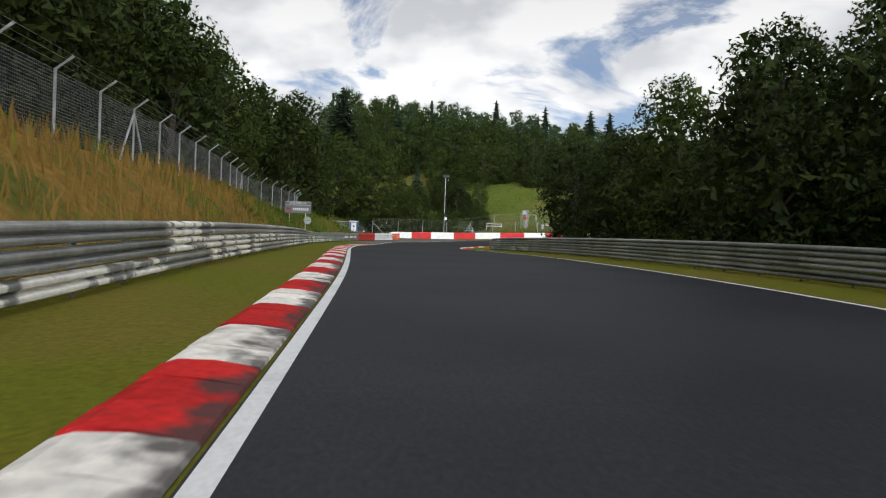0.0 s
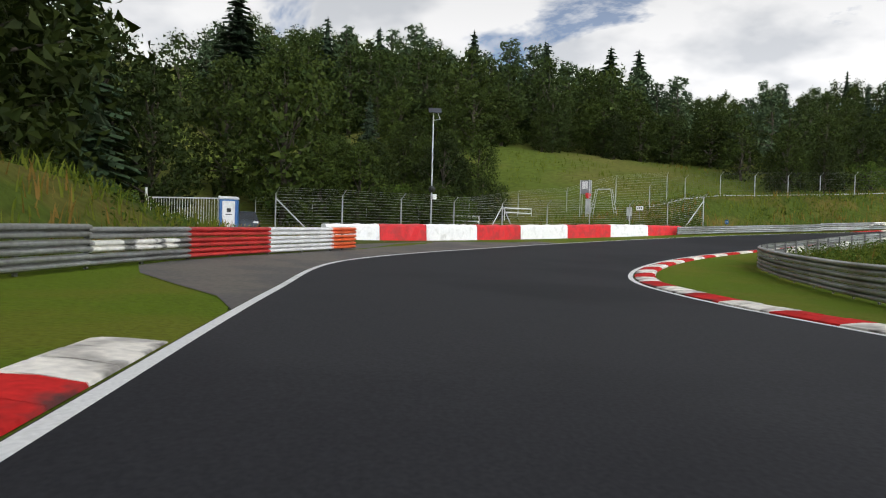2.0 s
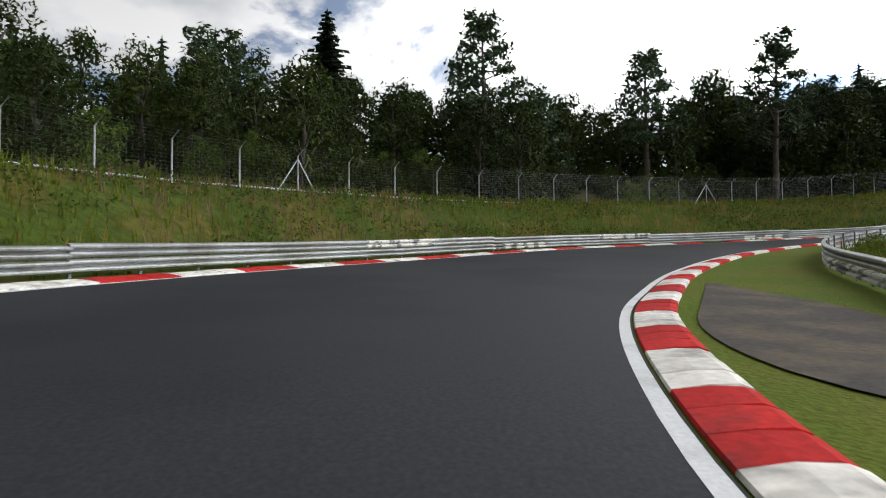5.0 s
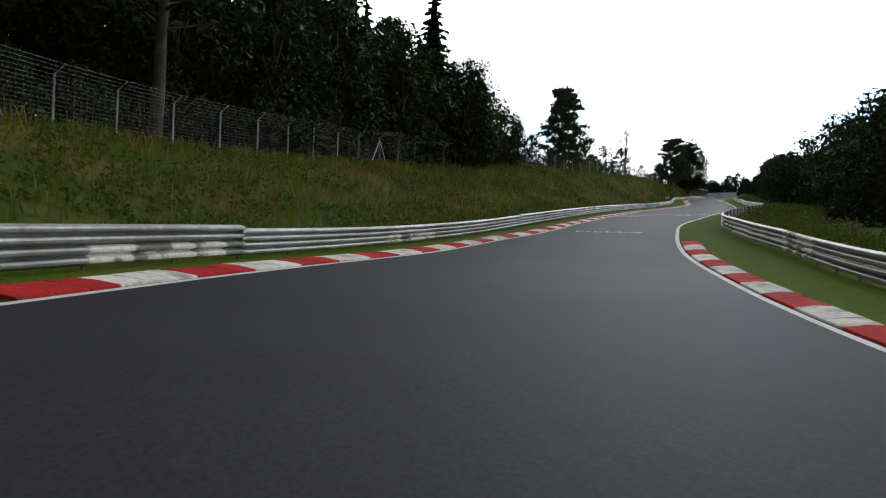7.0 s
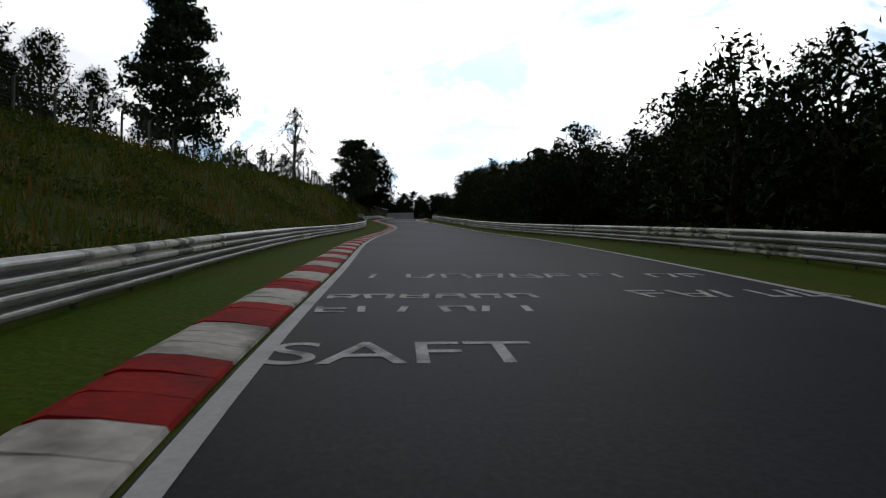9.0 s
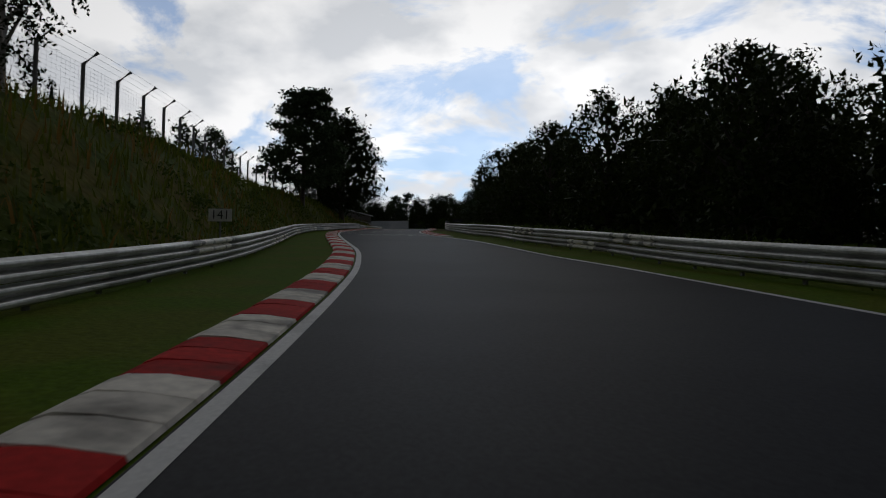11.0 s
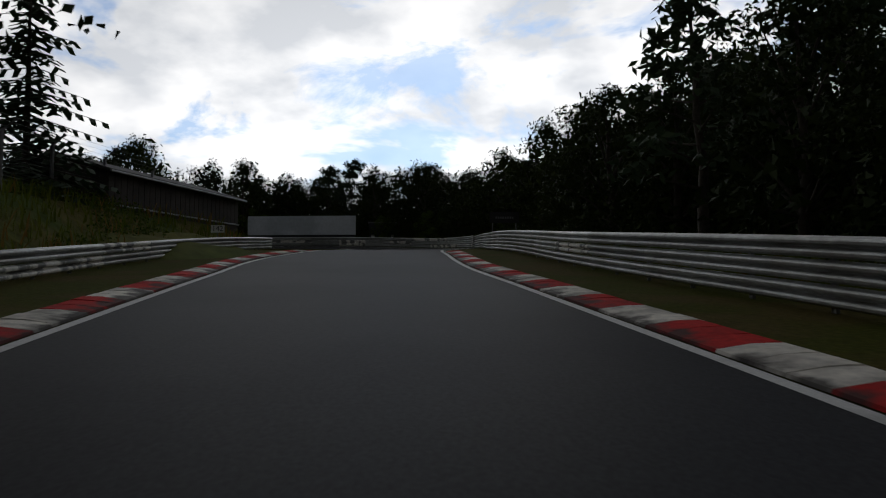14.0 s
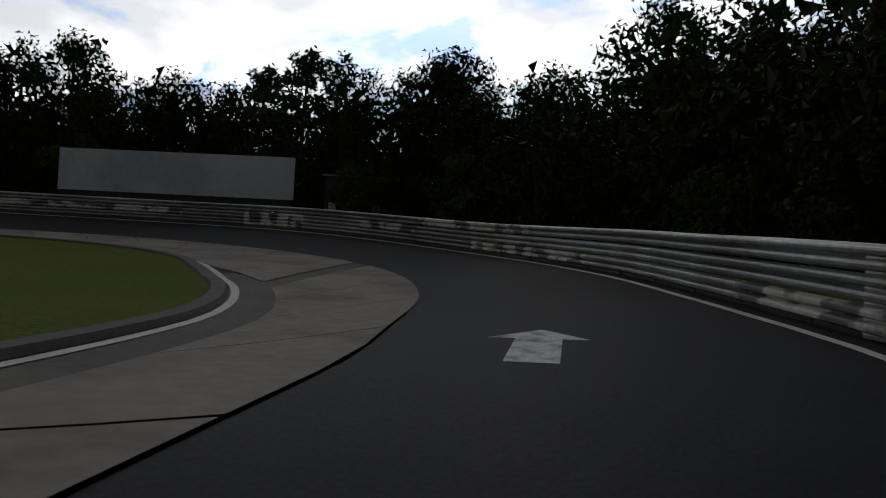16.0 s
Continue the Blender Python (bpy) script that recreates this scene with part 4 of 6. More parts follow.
def forest(count, region, mix, scale, seed, gap=3.5, shape=None, joined=False):
    """Trees scattered over a stretch of the plan; mix: kinds with their shares."""
    rng = random.Random(seed)
    done, tries = 0, 0
    while done < count and tries < count * 25:
        tries += 1
        s, l = rng.uniform(*region[:2]), rng.uniform(*region[2:])
        x, y = shape(s, l) if shape else spot(s, l)
        if any((x - a) ** 2 + (y - b) ** 2 < gap * gap for a, b in TAKEN):
            continue
        zz, s2, l2 = ground_z(x, y)
        fz = bowl_cover(x, y)
        if fz is not None:
            if fz[1] == 0.0:
                continue
            zz = zz * fz[1] + fz[0] * (1 - fz[1])
        elif -40 < s2 < 430 and rail_right(s2) - 3.5 < l2 < rail_left(s2) + bank_width(s2) + 2.5:
            continue
        done += 1
        TAKEN.append((x, y))
        r, acc = rng.random(), 0
        for kind, share in mix:
            acc += share
            if r <= acc:
                break
        model, size, turn = rng.choice(KINDS[kind]), rng.uniform(*scale), rng.uniform(0, 6.28)
        if joined:
            for o in model.children:
                n = len(o.data.vertices)
                co = np.empty(n * 3); o.data.vertices.foreach_get("co", co)
                co = co.reshape(-1, 3) * size
                c, q = math.cos(turn), math.sin(turn)
                co = np.stack([co[:, 0] * c - co[:, 1] * q + x, co[:, 0] * q + co[:, 1] * c + y, co[:, 2] + zz - 0.15], 1)
                WOODS.setdefault(o.data.materials[0].name, []).append((co, o.data))
        else:
            plant(model, USED, x, y, size, turn, z=zz)


# single trees that stand out
def single(kind, i, x, y, top, h, wide=1.0):
    """A tree of the given kind whose top is at that height."""
    z = ground_z(x, y)[0]
    k = (top - z) / h
    TAKEN.append((x, y))
    ob = plant(KINDS[kind][i], USED, x, y, k, 1.0 + x, z=z)
    ob.scale = (k * wide, k * wide, k)


single("spruce", 0, -25.9, 171, 38.5, 17, 1.6)
single("spruce", 1, 12.6, 194.7, 41.5, 17, 1.2)
single("spruce", 0, 26, 194, 40, 17, 1.1)
single("spruce", 0, 38, 192, 39, 17, 1.5)
single("spruce", 1, 43, 191, 38.5, 17, 1.5)
single("spruce", 0, 105.6, 132.6, 33.5, 17, 1.5)
single("spruce", 1, 107.8, 146, 33, 17)
single("pine", 0, 103.1, 115.5, 31.5, 16)
single("pine", 1, 106.6, 99.8, 28.5, 16)
single("broad", 0, -14, 133, 21, 13)
single("broad", 2, -21, 140, 21, 13)
single("spruce", 1, -6, 138, 17, 17)
TAKEN.append(spot(276, 16.4))
x, y = spot(357.5, 10.1)
TAKEN.append((x, y))
OLDPINE = tree_kind("old_pine_tree", "old spreading pine with dense dark needle pads", pine_tree(12.4, 5.1, 79, 0.14, 66, 0.24, 80), PINE_LEAF)
OLDPINE.matrix_world = Matrix.Translation((x, y, at(357.5, 10.1).z - 0.1))
k = (32.3 - at(276, 16.4).z) / 12.2
side_pine = copy_thing(OLDPINE, Matrix.Translation(at(276, 16.4, -0.1)) @ Matrix.Rotation(2.1, 4, "Z"))
side_pine.scale = (0.82 * k, 0.82 * k, k)
x, y = spot(378.5, 8.9)
OAK = tree_kind("oak_tree", "large old broadleaf tree with drooping side branches", broad_tree(15.4, 5.8, 77, 0.2, 36000, 0.135, droop=0.5, lobes=46, core=1.5), LEAF_B)
OAK.matrix_world = Matrix.Translation((x, y, at(378.5, 8.9).z - 0.1))
TAKEN.append((x, y))
single("young", 1, *spot(337, 14.0), at(337, 14.0).z + 4.2, 6.5)
BIRCH = tree_kind("birch_tree", "slender birch with airy hanging twigs", broad_tree(9.5, 2.3, 78, 0.15, 4200, 0.11, droop=0.8, lobes=16, core=0), LEAF_B, PALE_BARK)
BIRCH.matrix_world = Matrix.Translation(at(304.6, 12.3, -0.1))

LARCH = tree_kind("larch_tree", "sparse old larch with drooping bare-tipped branches", spruce_tree(10.5, 3.9, 83, 0.24, 26, 0.08, 0.62), NEEDLE)
LARCH.matrix_world = Matrix.Translation((178.0, -102.6, ground_z(178.0, -102.6)[0] - 0.1))
TAKEN.append((178.0, -102.6))
TAKEN.append((179.5, -111.0))
single("broad", 0, 216.8, -160.0, 46.4, 13)
single("broad", 1, 208.0, -163.5, 43.1, 13)
single("spruce", 0, 146.5, -157.0, 52.1, 17)
single("edge", 1, 141.0, -164.0, 49.1, 14)
single("edge", 0, 146.0, -146.0, 46.6, 14)
single("edge", 1, 147.0, -134.0, 44.1, 14)
single("edge", 0, 142.5, -125.0, 44.1, 14)
single("edge", 0, 194.0, -128.0, 37.6, 14)

for x, y, top in ((124.0, 42.5, 24.1), (127.0, 46.5, 26.1), (122.6, 48.5, 25.7), (128.5, 42.0, 25.7), (120.5, 52.5, 26.6)):
    single("near", 0, x, y, top, 12)
MIXED = [("distant", 0.82), ("fir", 0.06), ("far_pine", 0.12)]
forest(56, (-30, 86, 15.5, 31), [("broad", 0.85), ("spruce", 0.15)], (0.95, 1.35), 1, 3.6)
forest(36, (-30, 92, 30, 60), [("distant", 0.88), ("fir", 0.12)], (1.1, 1.5), 9, 4.2, joined=True)
for k in range(26):               # upper edge of the meadow
    single("broad", k % 3, -2 + 3.1 * k + 1.2 * math.sin(k * 2.3), 161.5 + 1.6 * math.sin(k * 1.7), 23.4 + 1.6 * math.sin(k * 2.9) - 0.14 * k, 13, 1.15 + 0.2 * math.sin(k * 5.1))
forest(130, (-34, 42, 165, 218), MIXED, (0.74, 1.0), 2, 3.6, lambda x, y: (x, y), joined=True)
forest(70, (42, 96, 165, 212), MIXED, (0.48, 0.64), 33, 3.6, lambda x, y: (x, y), joined=True)
forest(30, (82, 101, 40, 70), [("broad", 0.8), ("spruce", 0.2)], (0.9, 1.3), 3, 3.6)
forest(16, (108, 119, 34, 52), [("broad", 1.0)], (0.5, 0.7), 23, 3.0)
forest(26, (110, 118.5, 29, 38), [("young", 1.0)], (0.45, 0.75), 13, 1.8)
forest(70, (138, 205, 20, 31), [("young", 0.9), ("broad", 0.1)], (0.42, 0.62), 14, 2.2)
forest(80, (138, 205, 30, 60), [("far", 0.76), ("far_pine", 0.14), ("fir", 0.1)], (0.5, 0.72), 4, 3.4, joined=True)
forest(36, (164, 203, 21, 44), [("far", 0.85), ("far_pine", 0.15)], (0.6, 0.8), 41, 2.8, joined=True)
forest(52, (196, 248, 18, 36), [("broad", 0.8), ("pine", 0.1), ("spruce", 0.1)], (0.8, 1.1), 5, 3.2)
forest(7, (249, 263, 24, 34), [("broad", 1.0)], (0.7, 0.9), 26, 3.0)
forest(16, (255, 272, 18.5, 32), [("broad", 1.0)], (0.36, 0.5), 27, 2.4)
forest(10, (247, 258, 19, 34), [("broad", 1.0)], (0.45, 0.7), 25, 3.0)
forest(46, (246, 292, 14, 30), [("young", 1.0)], (0.3, 0.5), 15, 1.8, joined=True)
forest(60, (290, 352, 11, 20), [("sapling", 1.0)], (0.08, 0.14), 35, 1.1, joined=True)
forest(24, (-30, 66, -22, -15), [("near", 1.0)], (0.7, 0.86), 6, 3.6)
forest(34, (-30, 64, -38, -22), [("distant", 0.92), ("fir", 0.08)], (0.55, 0.75), 16, 3.6, joined=True)
forest(62, (200, 290, -34, -16), [("edge", 0.8), ("far", 0.2)], (0.6, 0.8), 7, 2.8, joined=True)
forest(70, (285, 378, -32, -11.5), [("edge", 0.8), ("far", 0.2)], (0.56, 0.74), 8, 2.6, joined=True)
forest(14, (376, 390, -30, -12), [("edge", 0.8), ("far", 0.2)], (0.42, 0.52), 10, 2.6, joined=True)
forest(24, (390, 418, -26, -10.5), [("edge", 0.9), ("far_pine", 0.1)], (0.56, 0.70), 36, 2.8, joined=True)
forest(26, (205, 300, -52, -34), [("distant", 1.0)], (0.62, 0.8), 37, 3.4, joined=True)
forest(26, (300, 400, -48, -30), [("distant", 1.0)], (0.55, 0.7), 38, 3.4, joined=True)
forest(28, (404, 430, -36, -13), [("far", 1.0)], (0.56, 0.72), 30, 2.8, joined=True)


def round_turn(a, r):
    p = TURN_C + TURN_F * (r * math.sin(radians(a))) - TURN_L * (r * math.cos(radians(a)))
    return p.x, p.y


forest(60, (-12, 190, 30, 46), [("broad", 0.92), ("pine", 0.08)], (0.68, 0.9), 11, 3.2, round_turn)
forest(120, (-30, 200, 44, 68), [("distant", 0.92), ("far_pine", 0.08)], (0.8, 1.02), 17, 3.2, round_turn, joined=True)
forest(74, (-20, 195, 28.5, 38), [("young", 1.0)], (0.5, 0.8), 18, 1.8, round_turn, joined=True)
forest(30, (185, 250, 30, 60), [("distant", 0.7), ("far_pine", 0.3)], (0.8, 1.1), 12, 3.2, round_turn, joined=True)
for i, (mat_name, lots) in enumerate(sorted(WOODS.items())):
    verts, loops, starts, base = [], [], [], 0
    for co, me in lots:
        verts.append(co)
        li = np.empty(len(me.loops), dtype=np.int32); me.loops.foreach_get("vertex_index", li)
        ls = np.empty(len(me.polygons), dtype=np.int32); me.polygons.foreach_get("loop_start", ls)
        starts.append(ls + sum(len(q) for q in loops)); loops.append(li + base)
        base += len(co)
    v, lo, st = np.concatenate(verts), np.concatenate(loops), np.concatenate(starts)
    me = bpy.data.meshes.new("woods")
    me.vertices.add(len(v)); me.vertices.foreach_set("co", v.ravel())
    me.loops.add(len(lo)); me.loops.foreach_set("vertex_index", lo)
    me.polygons.add(len(st)); me.polygons.foreach_set("loop_start", st)
    me.update(calc_edges=True)
    me.materials.append(bpy.data.materials[mat_name])
    tagged(new("woods", me), "dense mixed woodland standing behind the track", "woods", kind="stuff")
for kind in KINDS.values():
    for k in kind:
        if k.name not in USED:
            for o in (*k.children_recursive, k):
                bpy.data.objects.remove(o)


# ---- fences ----
def strip_between(verts, faces, p, q, r):
    """A thin three-sided wire."""
    d = (q - p).normalized()
    u = d.orthogonal().normalized()
    v = d.cross(u)
    i = len(verts)
    for c in (p, q):
        for k in range(3):
            a = 2.094 * k
            verts.append(c + (u * math.cos(a) + v * math.sin(a)) * r)
    for k in range(3):
        faces.append((i + k, i + (k + 1) % 3, i + 3 + (k + 1) % 3, i + 3 + k))


def fence(points, label, height=2.35, arm=0.55, inward=1.0, wires=12, upright=0.5, braces=(), kerb_board=False, per=12, wire=0.0045, wire_mat=WIRE, deep=0.4, post_mat=FENCE_STEEL, thick=0.045):
    """Posts bent over at the top, with netting; points along the ground; inward: side of the bent arm (left of the run is +1)."""
    for first in range(0, len(points) - 1, per):
        pts = points[first:first + per + 1]
        root = new("fence")
        root.location = pts[0]
        tagged(root, label, "fence", "wire fences beside the track")
        o = pts[0]
        tops, elbows, sides = [], [], []
        for i, p in enumerate(pts):
            d = pts[min(i + 1, len(pts) - 1)] - pts[max(i - 1, 0)]
            d.z = 0
            side = Vector((-d.y, d.x, 0)).normalized() * inward
            e = p - o + Vector((0, 0, height))
            t = e + side * arm * 0.75 + Vector((0, 0, arm * 0.6))
            elbows.append(e); tops.append(t)
            if i == len(pts) - 1 and first + per < len(points) - 1:
                continue
            verts, faces = [], []
            tube(verts, faces, [p - o - Vector((0, 0, deep)), e, t], [thick, thick, thick * 0.9], 6)
            mesh_object("post", verts, faces, post_mat, root, shade=True)
            if first + i in braces:
                along = d.normalized()
                for sg in (-1, 1):
                    verts, faces = [], []
                    tube(verts, faces, [e - Vector((0, 0, 0.15)), p - o + along * sg * 1.5 + Vector((0, 0, -0.1))], [0.04, 0.04], 5)
                    mesh_object("brace", verts, faces, FENCE_STEEL, root)
        verts, faces = [], []
        for i in range(len(pts) - 1):
            a, b = pts[i] - o, pts[i + 1] - o
            for k in range(wires):
                h = 0.08 + (height - 0.1) * k / (wires - 1)
                strip_between(verts, faces, a + Vector((0, 0, h)), b + Vector((0, 0, h)), wire)
            for k in range(3):
                f = (k + 1) / 3
                strip_between(verts, faces, elbows[i].lerp(tops[i], f), elbows[i + 1].lerp(tops[i + 1], f), 0.006)
            n = max(1, int((b - a).length / upright))
            for k in range(1, n):
                p = a.lerp(b, k / n)
                strip_between(verts, faces, p + Vector((0, 0, 0.05)), p + Vector((0, 0, height)), wire * 0.6)
        mesh_object("netting", verts, faces, wire_mat, root, "fine wire netting")
        if kerb_board:
            for i in range(len(pts) - 1):
                verts, faces = [], []
                tube(verts, faces, [pts[i] - o + Vector((0, 0, 0.12)), pts[i + 1] - o + Vector((0, 0, 0.12))], [0.05, 0.05], 5)
                mesh_object("bottom_rail", verts, faces, FENCE_STEEL, root)


def crest(s, extra=0.3):
    return at(s, rail_left(s) + 0.5 + bank_width(s) + extra)


TAIL = ((-16.25, 61.8), (-16.1, 65.1), (-16.05, 68.4), (-16.05, 71.7), (-16.2, 75.0), (-16.7, 78.3), (-17.3, 81.6), (-18.0, 84.9), (-18.7, 88.2), (-19.5, 91.5), (-20.4, 94.8), (-21.4, 98.1))
fence([Vector((x, y, min(4.15, ground_z(x, y)[0] + 0.25))) for x, y in TAIL], "tall grey wire fence with bent posts beside the trees", height=2.05, arm=0.65, wires=22, upright=0.11, inward=-1, wire=0.0065, wire_mat=NETTING, deep=3.2)
fence([crest(s) for s in span(-33.0, 57.45, 3.35)] + [Vector((-16.25, 61.8, 4.15))], "tall grey wire fence with bent posts on the bank", height=2.05, arm=0.65, wires=22, upright=0.11, inward=-1, braces=(18, 26), wire=0.0065, wire_mat=NETTING)
fence([crest(s) for s in span(122.95, 176.05, 2.95)], "grey wire fence with bent posts above the hairpin", height=2.0, inward=-1, wires=12, upright=0.3, braces=(13,), kerb_board=True)
fence([crest(s) for s in span(176.05, 218.05, 2.8)], "grey wire fence with bent posts along the bank crest", height=2.0, inward=-1, wires=14, upright=0.3, braces=(6,))
fence([crest(s) for s in span(218, 408, 3.2)], "wire fence with dark bent posts along the bank crest", height=2.1, arm=0.7, inward=-1, wires=14, upright=0.3, braces=(1, 25), post_mat=POST, thick=0.075)
A_, B_ = Vector((-10.8, 103.7)), Vector((23.4, 122.9))
front = []
for i in range(10):
    p = A_.lerp(B_, i / 9)
    p += Vector((0.52, -0.85)) * 1.2 * math.sin(math.pi * i / 9) * -1
    front.append(Vector((p.x, p.y, ground_z(p.x, p.y)[0] + 0.05)))
fence(front, "wire fence with horizontal strands behind the padded barrier", inward=-1, wires=14, upright=4.0, braces=(4,), wire=0.009, wire_mat=FENCE_STEEL)
back = []
for x, y in ((-16, 129), (-11, 130.2), (-6, 131), (-1, 131.8), (4, 132.5), (9, 133), (14, 133.2), (19, 133), (24, 132.2)):
    back.append(Vector((x, y, ground_z(x, y)[0] + 0.05)))
fence(back, "wire fence with bent posts at the meadow edge", inward=-1, wires=10, upright=4.0, braces=(3,), wire=0.008, wire_mat=FENCE_STEEL)

# corner braces of the front fence
for p, d in ((front[0], (front[1] - front[0]).normalized()), (front[-1], (front[-2] - front[-1]).normalized())):
    verts, faces = [], []
    tube(verts, faces, [Vector((0, 0, 2.1)), d * 2.4 + Vector((0, 0, 0.0))], [0.045, 0.045], 6)
    ob = mesh_object("fence_brace", verts, faces, FENCE_STEEL)
    ob.location = p
    tagged(ob, "slanting galvanised brace at the fence corner", "fence brace", "corner braces of the fence")


# ---- padded barrier in front of the fence ----
def barrier(points):
    root = new("padded_barrier")
    root.location = points[0][0]
    tagged(root, "padded barrier wrapped in red and white tarpaulin", "crash barrier")
    rng = random.Random(5)
    for (p, mat), (q, _) in zip(points[:-1], points[1:]):
        verts, faces = [], []
        d = (q - p); d.z = 0
        n = Vector((-d.y, d.x, 0)).normalized()
        prof = [(0.0, -0.3), (-0.02, 0.05), (0.0, 0.9), (0.06, 1.0), (0.3, 1.04), (0.5, 1.0), (0.52, -0.3)]
        rows = 9
        for i in range(rows):
            f = i / (rows - 1)
            c = p.lerp(q, 0.003 + 0.994 * f) - root.location
            for k, (a, h) in enumerate(prof):
                wob = 0.02 * math.sin(i * 2.1 + k * 1.3 + p.x) + rng.uniform(-0.012, 0.012)
                verts.append(c + n * (a + wob) + Vector((0, 0, h + (wob if h > 0.5 else 0))))
        k = len(prof)
        for i in range(rows - 1):
            for j in range(k - 1):
                a = i * k + j
                faces.append((a, a + 1, a + k + 1, a + k))
        faces += [tuple(range(k)), tuple(range((rows - 1) * k, rows * k))[::-1]]
        red = mat is TARP_RED
        mesh_object("pad", verts, faces, mat, root, "red tarpaulin pad" if red else "white tarpaulin pad", shade=False)


def bz(x, y, top):
    return Vector((x, y, top - 0.80))


barrier([(bz(-7.8, 100.8, 2.62), TARP_WHITE), (bz(-5.0, 102.9, 2.72), TARP_RED), (bz(-2.2, 105.2, 2.84), TARP_WHITE), (bz(-0.4, 106.6, 2.9), TARP_WHITE), (bz(1.2, 107.9, 2.95), TARP_RED),
         (bz(4.6, 110.6, 3.1), TARP_WHITE), (bz(8.7, 113.7, 3.3), TARP_RED), (bz(12.9, 116.5, 3.5), TARP_WHITE), (bz(16.8, 118.8, 3.6), TARP_RED), (bz(20.4, 120.5, 3.68), TARP_RED)])

# service road to the gate
sr = ribbon("service_road", span(73, 106, 1.5), [road_left, lambda s: road_left(s) + (rail_left(s) - road_left(s)) * 0.5 * smooth(72, 84, s),
            lambda s: road_left(s) + (min(rail_left(s) + 2.0 * smooth(86, 96, s), 11.4) - road_left(s)) * smooth(73, 80, s) * (1 - 0.75 * smooth(98, 106, s))], ASPHALT_OLD, 0.004)
tagged(sr, "worn brownish asphalt of the service road junction", "road", kind="structure")


# ---- signs and street furniture ----
def tube_part(name, pts, r, mat, parent, sides=8, label=""):
    verts, faces = [], []
    tube(verts, faces, [Vector(p) for p in pts], [r] * len(pts), sides)
    n = len(verts)
    faces += [tuple(range(sides))[::-1], tuple(range(n - sides, n))]
    return mesh_object(name, verts, faces, mat, parent, label, shade=False)


def box_part(name, centre, size, mat, parent, label="", bevel=0.0, turn=0.0):
    bm = bmesh.new()
    box_into(bm, Vector(centre), size, turn, bevel)
    return part(name, bm, mat, parent, label)


def text_part(name, body, size, mat, parent, m, label="", depth=0.004, spacing=1.0):
    cu = bpy.data.curves.new(name, "FONT")
    cu.body, cu.size, cu.extrude, cu.align_x, cu.align_y, cu.space_character = body, size, depth, "CENTER", "CENTER", spacing
    tmp = bpy.data.objects.new(name, cu)
    scene.collection.objects.link(tmp)
    me = bpy.data.meshes.new_from_object(tmp.evaluated_get(bpy.context.evaluated_depsgraph_get()))
    bpy.data.objects.remove(tmp)
    me.materials.clear()
    me.materials.append(mat)
    ob = new(name, me)
    ob.parent = parent
    ob.matrix_local = m
    if label:
        ob["label"] = label
    return ob


UPRIGHT = Matrix.Rotation(radians(90), 4, "X")

# big name board on two posts
board = new("track_sign")
board.location = (-14.1, 67.0, at(66.6, 8.9).z)
board.rotation_euler = (0, 0, radians(-8))
tagged(board, "grey track name board on two steel posts", "sign")
BZ = 4.35 - board.location.z
for x in (-0.85, 0.75):
    tube_part("post", [(x, 0.06, -1.5), (x, 0.06, BZ + 0.55)], 0.045, FENCE_STEEL, board)
box_part("panel", (0, 0, BZ), (2.6, 0.05, 1.12), SIGN_GREY, board, bevel=0.012)
box_part("stripe", (0, -0.028, BZ + 0.2), (2.5, 0.008, 0.02), SIGN_WHITE, board)
box_part("stripe", (0, -0.028, BZ + 0.52), (2.5, 0.008, 0.02), SIGN_WHITE, board)
text_part("lettering", "STEILSTRECKE", 0.25, SIGN_WHITE, board, Matrix.Translation((0, -0.03, BZ + 0.36)) @ UPRIGHT, "white capital letters", spacing=1.05)
for k in range(8):
    box_part("mark", (-0.42 + k * 0.2, -0.03, BZ - 0.18), (0.13, 0.012, 0.24), SIGN_WHITE, board, "plain white bar")
box_part("emblem", (-0.95, -0.03, BZ - 0.15), (0.42, 0.012, 0.2), SIGN_RED, board, "plain red emblem shape")
disc = new("traffic_sign")
disc.location = (-13.25, 67.3, 0)
dz = 3.15
tagged(disc, "round grey sign seen from behind on the board post", "sign")
bm = bmesh.new()
bmesh.ops.create_cone(bm, cap_ends=True, segments=28, radius1=0.36, radius2=0.36, depth=0.03, matrix=Matrix.Translation((0, 0.1, dz)) @ UPRIGHT)
part("disc", bm, FENCE_STEEL, disc)
box_part("bracket", (0, 0.07, dz), (0.62, 0.03, 0.04), POST, disc)


def marker(number, s, l, up, turn):
    """Distance board on a short post behind the rail."""
    root = new("distance_marker")
    root.location = at(s, l)
    root.rotation_euler = (0, 0, turn)
    tagged(root, "small white distance board with black figures", "sign", "distance boards")
    tube_part("post", [(0, 0.03, -0.3), (0, 0.03, up + 0.2)], 0.025, POST, root)
    box_part("plate", (0, 0, up), (0.62, 0.02, 0.34), SIGN_WHITE, root, bevel=0.006)
    text_part("figures", number, 0.34, BLACK, root, Matrix.Translation((0, -0.013, up)) @ UPRIGHT, "black figures")


marker("140", 134.5, -6.45, 1.28, heading(128) - radians(90))
marker("141", 301.6, 4.75, 1.22, heading(300) - radians(90))
marker("142", 406.3, 8.95, 1.05, heading(398) - radians(90))

